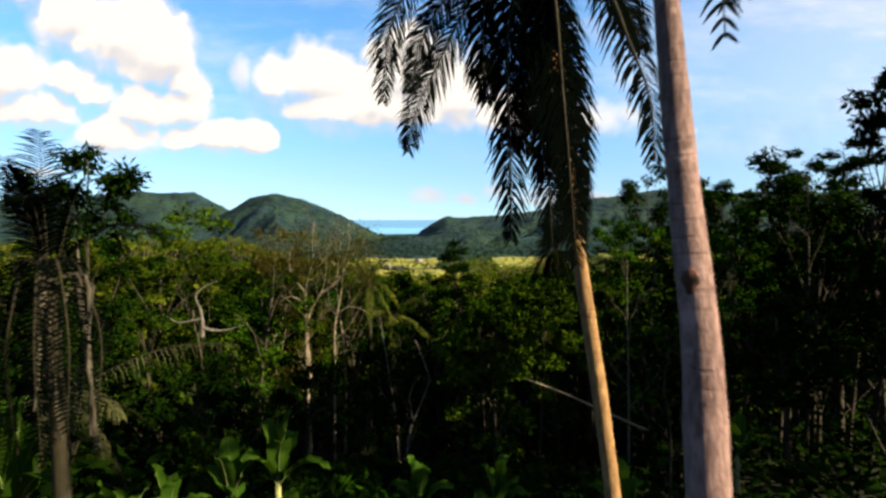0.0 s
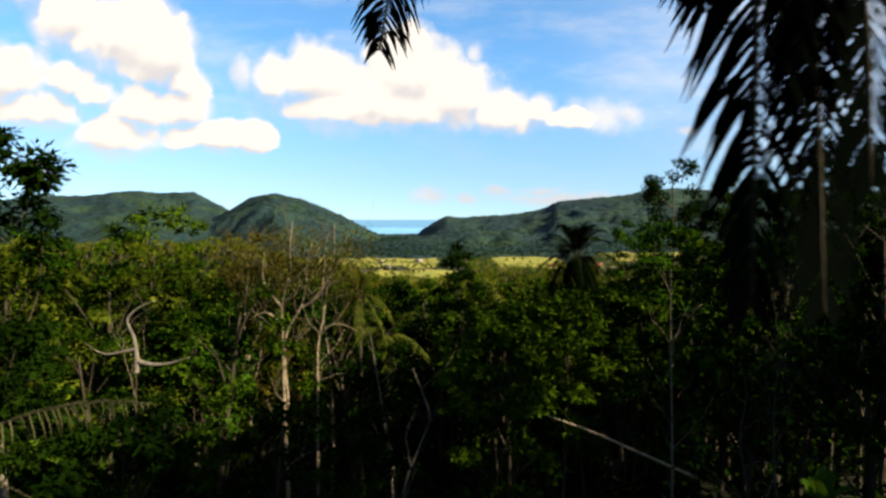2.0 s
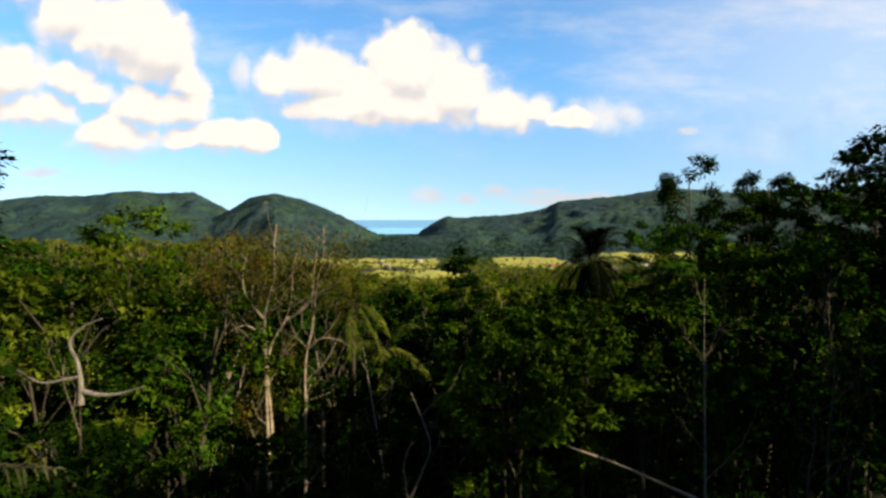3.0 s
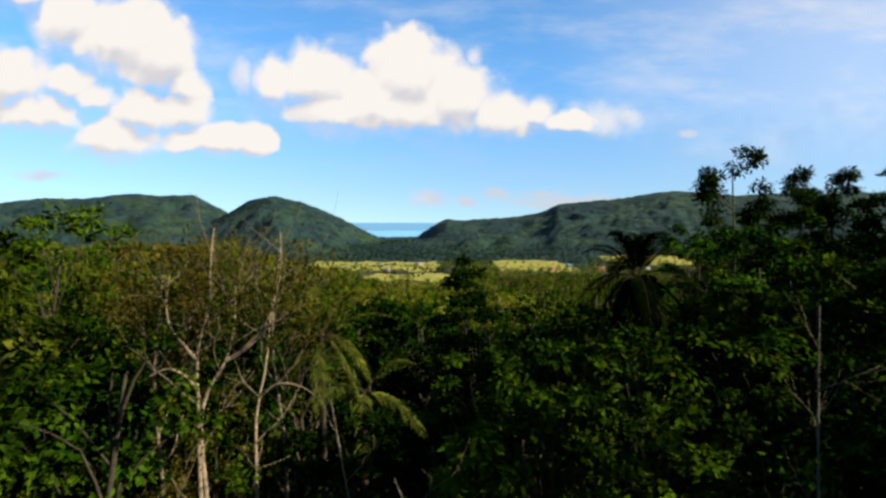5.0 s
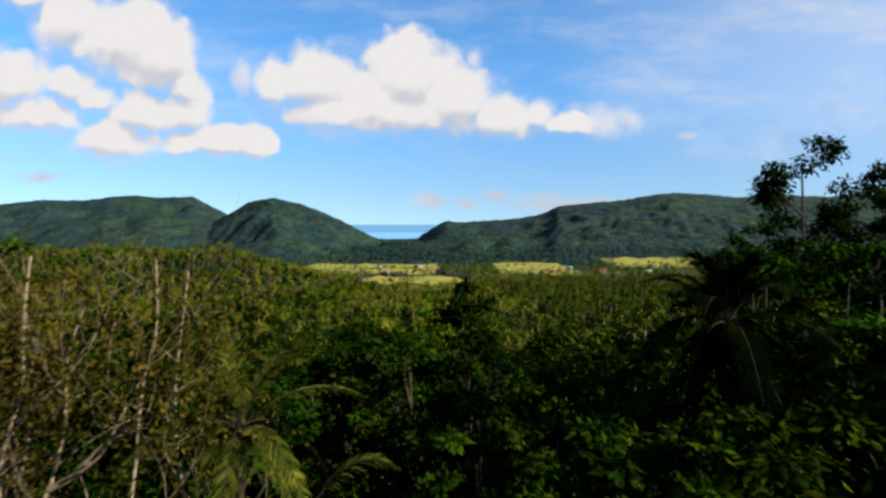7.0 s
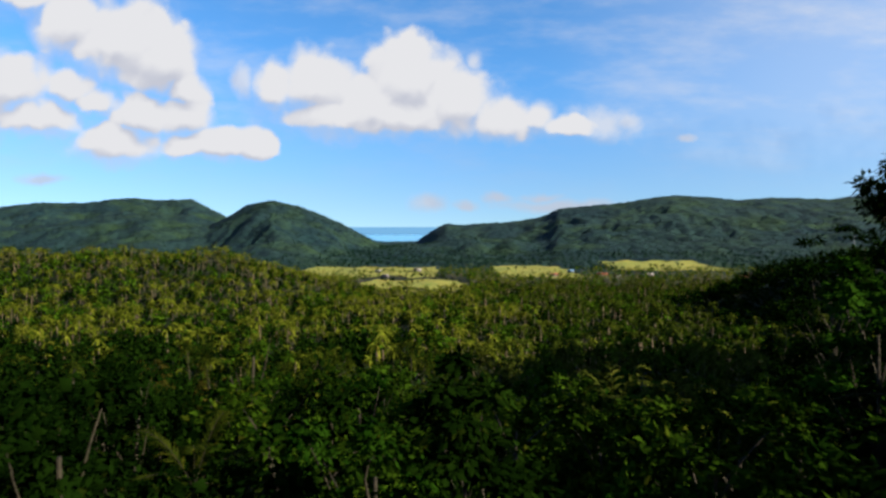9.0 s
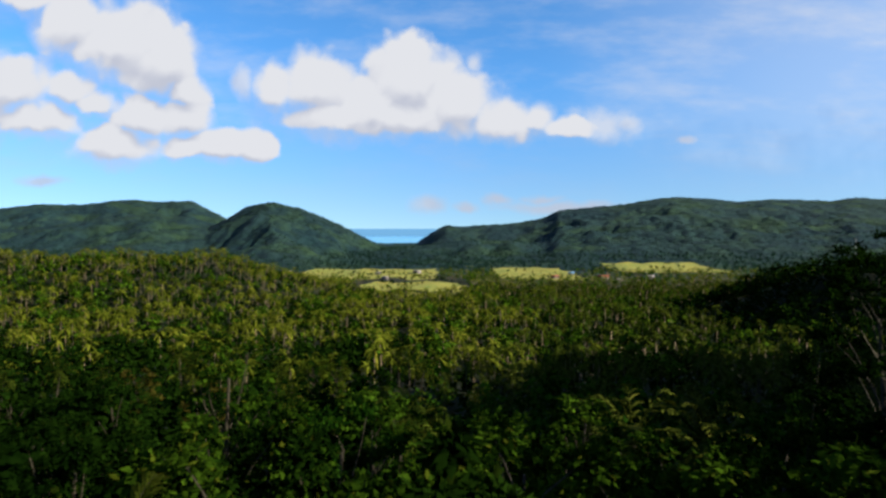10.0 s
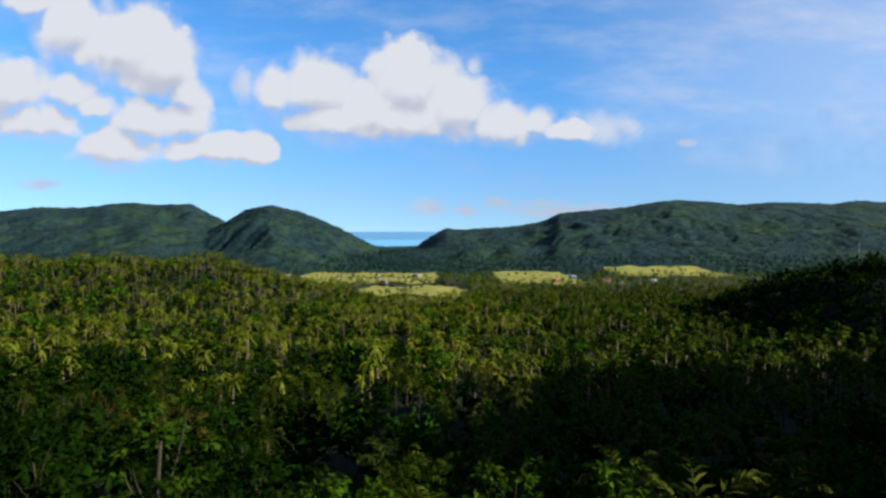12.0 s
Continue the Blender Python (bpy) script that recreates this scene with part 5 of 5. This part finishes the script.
def scatter(templates, places, sizes, turns):
    """Many plants in one mesh."""
    vs, fs, base = [], [], 0
    for k, (v, f) in enumerate(templates):
        pick = np.arange(len(places)) % len(templates) == k
        p, s, a = places[pick], sizes[pick], turns[pick]
        c, n_ = np.cos(a)[:, None], np.sin(a)[:, None]
        x = (v[None, :, 0] * c - v[None, :, 1] * n_) * s[:, None] ** 0.7 + p[:, :1]
        y = (v[None, :, 0] * n_ + v[None, :, 1] * c) * s[:, None] ** 0.7 + p[:, 1:2]
        z = v[None, :, 2] * s[:, None] + p[:, 2:]
        vs.append(np.stack([x, y, z], -1).reshape(-1, 3))
        fs.append((f[None] + (np.arange(len(p)) * len(v))[:, None, None]).reshape(-1, 3) + base)
        base += len(p) * len(v)
    return np.concatenate(vs), np.concatenate(fs)


def spread_over(y0, y1, gap, half=0.80):
    """Jittered places over a stretch of the valley."""
    rows = []
    for y in np.arange(y0, y1, gap):
        x = np.arange(-half * y, half * y, gap)
        rows.append(np.stack([x + rng.uniform(-0.45, 0.45, len(x)) * gap, y + rng.uniform(-0.45, 0.45, len(x)) * gap], 1))
    p = np.concatenate(rows)
    p = p[~in_field(p[:, 0], p[:, 1], 4.0)]
    return np.column_stack([p, land(p[:, 0], p[:, 1])])


def woods(name, label, templates, places, low, high, mats):
    sizes, turns = rng.uniform(low, high, len(places)) * (1 + 0.14 * waves(places[:, 0], places[:, 1], 60, 33)), rng.uniform(0, 6.28, len(places))
    pieces = [templates] if len(mats) == 1 else [[t[0] for t in templates], [t[1] for t in templates]]
    top = None
    for piece, mat, word in zip(pieces, mats, ("", "stems")):
        v, f = scatter(piece, places, sizes, turns)
        if top is None:
            top = tagged(new(name, mesh_of(name, v, f, mat)), label, "forest", kind="stuff")
        else:
            part(word, mesh_of(word, v, f, mat), top)


woods("woodland", "rounded green trees on the valley side", [far_tree(280 + k, 100, 1.05) for k in range(4)], np.array(joined), 0.75, 1.2, (LEAF_DEEP,))
woods("woodland", "broadleaf trees on the valley side, toned dark for shade", [far_tree(284 + k, 100, 1.05) for k in range(4)], np.array(joined_shaded), 0.75, 1.2, (LEAF_SHADE,))
p = spread_over(15, 62, 2.6)
p = p[(p[:, 1] > 17) | (np.abs(p[:, 0]) > 6)]
woods("undergrowth", "dense dark green undergrowth beneath the trees", [far_tree(250 + k, 44, 1.3) for k in range(4)], p, 0.22, 0.42, (LEAF_SHADE,))
p = spread_over(62, 430, 5.6)
woods("undergrowth", "dense green undergrowth beneath the palms", [far_tree(260 + k, 11, 3.0) for k in range(4)], p, 0.35, 0.72, (LEAF_SHADE,))
p = spread_over(172, 430, 7.2)
# Shade on the lower left and right ridge, given by dark leaf colour.
shade_zone = ((p[:, 1] < 245) & (p[:, 0] < -22)) | ((p[:, 0] > 142) & (p[:, 1] > 265))
is_palm = rng.uniform(size=len(p)) < np.where((p[:, 0] > 142) & (p[:, 1] > 265), -1.0, np.where(shade_zone, 0.18, 0.66)) + 0.3 * waves(p[:, 0], p[:, 1], 75, 31)
# Palms to the right take the darker leaflet colour in place of shade.
shade_side = p[:, 0] / p[:, 1] + 0.10 * waves(p[:, 0], p[:, 1], 60, 36) > 0.10
woods("palm_grove", "coconut grove covering the valley side", [far_palm(200 + k, 15, 3) for k in range(6)], p[is_palm & ~shade_side], 0.62, 1.2, (PALM_LEAF, PALM_STEM))
woods("palm_grove", "coconut grove of the valley side, toned dark for shade", [far_palm(206 + k, 15, 3) for k in range(6)], p[is_palm & shade_side], 0.62, 1.2, (PALM_SHADED, PALM_STEM))
rest = p[~is_palm & ~shade_zone]
woods("woodland", "rounded green trees among the palms", [far_tree(210 + k, 48, 1.65) for k in range(5)], rest[::2], 0.8, 1.4, (LEAF,))
# Every second tree is coloured dark to read as a shaded gap.
woods("woodland", "low trees among the palms, toned dark as shaded gaps", [far_tree(290 + k, 48, 1.65) for k in range(5)], rest[1::2], 0.6, 1.0, (LEAF_SHADE,))
woods("woodland", "green broadleaf trees of the lower slope and ridge, toned dark for shade", [far_tree(215 + k, 48, 1.65) for k in range(5)], p[~is_palm & shade_zone], 0.8, 1.35, (LEAF_SHADE,))
p = spread_over(430, 640, 8.0)
woods("undergrowth", "dense green undergrowth of the far grove", [far_tree(265 + k, 9, 4.2) for k in range(4)], p, 0.4, 0.75, (LEAF_SHADE,))
p = spread_over(430, 640, 7.6)
is_palm = rng.uniform(size=len(p)) < 0.68 + 0.25 * waves(p[:, 0], p[:, 1], 80, 34)
# Same split: shade on the right is given by leaflet colour.
shade_side = p[:, 0] / p[:, 1] + 0.10 * waves(p[:, 0], p[:, 1], 60, 36) > 0.10
woods("palm_grove", "coconut grove on the low rise beyond the valley side", [far_palm(225 + k, 11, 2) for k in range(5)], p[is_palm & ~shade_side], 0.7, 1.15, (PALM_LEAF, PALM_STEM))
woods("palm_grove", "coconut grove beyond the valley side, toned dark for shade", [far_palm(245 + k, 11, 2) for k in range(5)], p[is_palm & shade_side], 0.7, 1.15, (PALM_SHADED, PALM_STEM))
woods("woodland", "green trees among the far palms", [far_tree(235 + k, 26, 2.3, 0.3) for k in range(5)], p[~is_palm], 0.65, 1.1, (LEAF,))
p = spread_over(640, 920, 10.0)
is_palm = rng.uniform(size=len(p)) < 0.6
woods("palm_grove", "distant coconut grove round the rice fields", [far_palm(220 + k, 8, 2) for k in range(5)], p[is_palm], 0.75, 1.15, (PALM_LEAF, PALM_STEM))
woods("woodland", "distant green trees round the rice fields", [far_tree(230 + k, 22, 2.6, 0.4) for k in range(5)], p[~is_palm], 0.65, 1.1, (LEAF,))
hedge = np.concatenate([np.stack([np.linspace(x0, x1, c) + rng.uniform(-3, 3, c), np.full(c, y) + rng.uniform(-5, 5, c)], 1)
                        for x0, x1, y, c in ((-150, -20, 885, 20), (-110, -60, 925, 8), (-60, 0, 772, 9), (-70, -20, 700, 8), (-10, 20, 735, 5), (-190, -130, 970, 7), (100, 150, 930, 5), (330, 400, 1010, 7), (-210, -100, 1058, 14))])
hedge = np.column_stack([hedge, land(hedge[:, 0], hedge[:, 1])])
woods("hedgerow", "dark trees and bushes in rows between the rice", [far_tree(270 + k, 30, 2.2) for k in range(3)], hedge, 0.35, 0.85, (LEAF_SHADE,))
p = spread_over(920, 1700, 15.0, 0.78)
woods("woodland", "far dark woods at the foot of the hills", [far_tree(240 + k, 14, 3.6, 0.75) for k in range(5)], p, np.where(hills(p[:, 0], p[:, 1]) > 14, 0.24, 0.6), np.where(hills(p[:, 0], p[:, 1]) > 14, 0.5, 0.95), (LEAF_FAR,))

# ---- rice fields and the village ----
for name, x0, x1, y0, y1 in FIELDS:
    gx, gy = np.meshgrid(np.linspace(x0, x1, 14), np.linspace(y0, y1, 14), indexing="ij")
    px, py = gx + waves(gx, gy, 70, 5) * 5, gy + waves(gx, gy, 60, 6) * 8
    v = np.stack([px, py, land(px, py) + 0.9], -1).reshape(-1, 3)
    q = np.array([(i * 14 + j, (i + 1) * 14 + j, (i + 1) * 14 + j + 1, i * 14 + j + 1) for i in range(13) for j in range(13)])
    me = mesh_of(name, v, np.concatenate([q[:, [0, 1, 2]], q[:, [0, 2, 3]]]), RICE, True)
    tagged(new(name, me), "ripening yellow-green rice field", "field", "rice fields", kind="structure")


def box(shape, x0, x1, y0, y1, z0, z1):
    v = [(x, y, z) for z in (z0, z1) for y in (y0, y1) for x in (x0, x1)]
    f = [(0, 2, 3), (0, 3, 1), (4, 5, 7), (4, 7, 6), (0, 1, 5), (0, 5, 4), (2, 6, 7), (2, 7, 3), (0, 4, 6), (0, 6, 2), (1, 3, 7), (1, 7, 5)]
    return shape.add(v, f)


def house(x, y, w, d, h, turn, roof, label):
    t = thing("house", x, y, float(land(x, y)), label, "house", "houses by the rice fields", turn)
    part("wall", box(Shape(), -w / 2, w / 2, -d / 2, d / 2, -1, h).mesh("wall", PLASTER), t)
    s, e, rise = Shape(), 0.6, d * 0.28
    s.add([(-w / 2 - e, -d / 2 - e, h - 0.2), (w / 2 + e, -d / 2 - e, h - 0.2), (w / 2 + e, 0, h + rise), (-w / 2 - e, 0, h + rise), (-w / 2 - e, d / 2 + e, h - 0.2), (w / 2 + e, d / 2 + e, h - 0.2)],
          [(0, 1, 2), (0, 2, 3), (3, 2, 5), (3, 5, 4), (0, 3, 4), (1, 5, 2), (0, 4, 5), (0, 5, 1)])
    part("roof", s.mesh("roof", roof), t)
    for k in (-0.3, 0.3):
        win = part("window", box(Shape(), k * w - 0.6, k * w + 0.6, -d / 2 - 0.05, -d / 2 + 0.02, 0.9, 2.2).mesh("window", DARK_GLASS), t)
    part("door", box(Shape(), -0.5, 0.5, -d / 2 - 0.05, -d / 2 + 0.02, 0, 2.1).mesh("door", STEEL), t)


ROOFS = [(TIN, "pale house with a grey sheet roof"), (TIN_RED, "pale house with a rust red roof"), (TIN_BLUE, "pale house with a blue sheet roof")]
for x, y, w, roof in HOUSES:
    house(x, y, w * 0.85, w * 0.62, 3.4, rng.uniform(-0.5, 0.5), *ROOFS[roof])

mast = thing("lattice_mast", 735, 1085, float(land(735, 1085)), "slim grey lattice mast above the village", "mast")
for sx, sy in ((-1, -1), (1, -1), (1, 1), (-1, 1)):
    part("leg", tube(Shape(), [(sx * 1.6, sy * 1.6, 0), (sx * 0.4, sy * 0.4, 46)], (0.13, 0.09), 5).mesh("leg", STEEL), mast)
for k in range(10):
    z, w = 2 + k * 4.4, 1.6 - 1.2 * (2 + k * 4.4) / 46
    for p0, p1 in (((-w, -w), (w, -w)), ((w, -w), (w, w)), ((w, w), (-w, w)), ((-w, w), (-w, -w))):
        part("brace", tube(Shape(), [(*p0, z), (*p1, z + 3)], (0.07, 0.07), 4).mesh("brace", STEEL), mast)
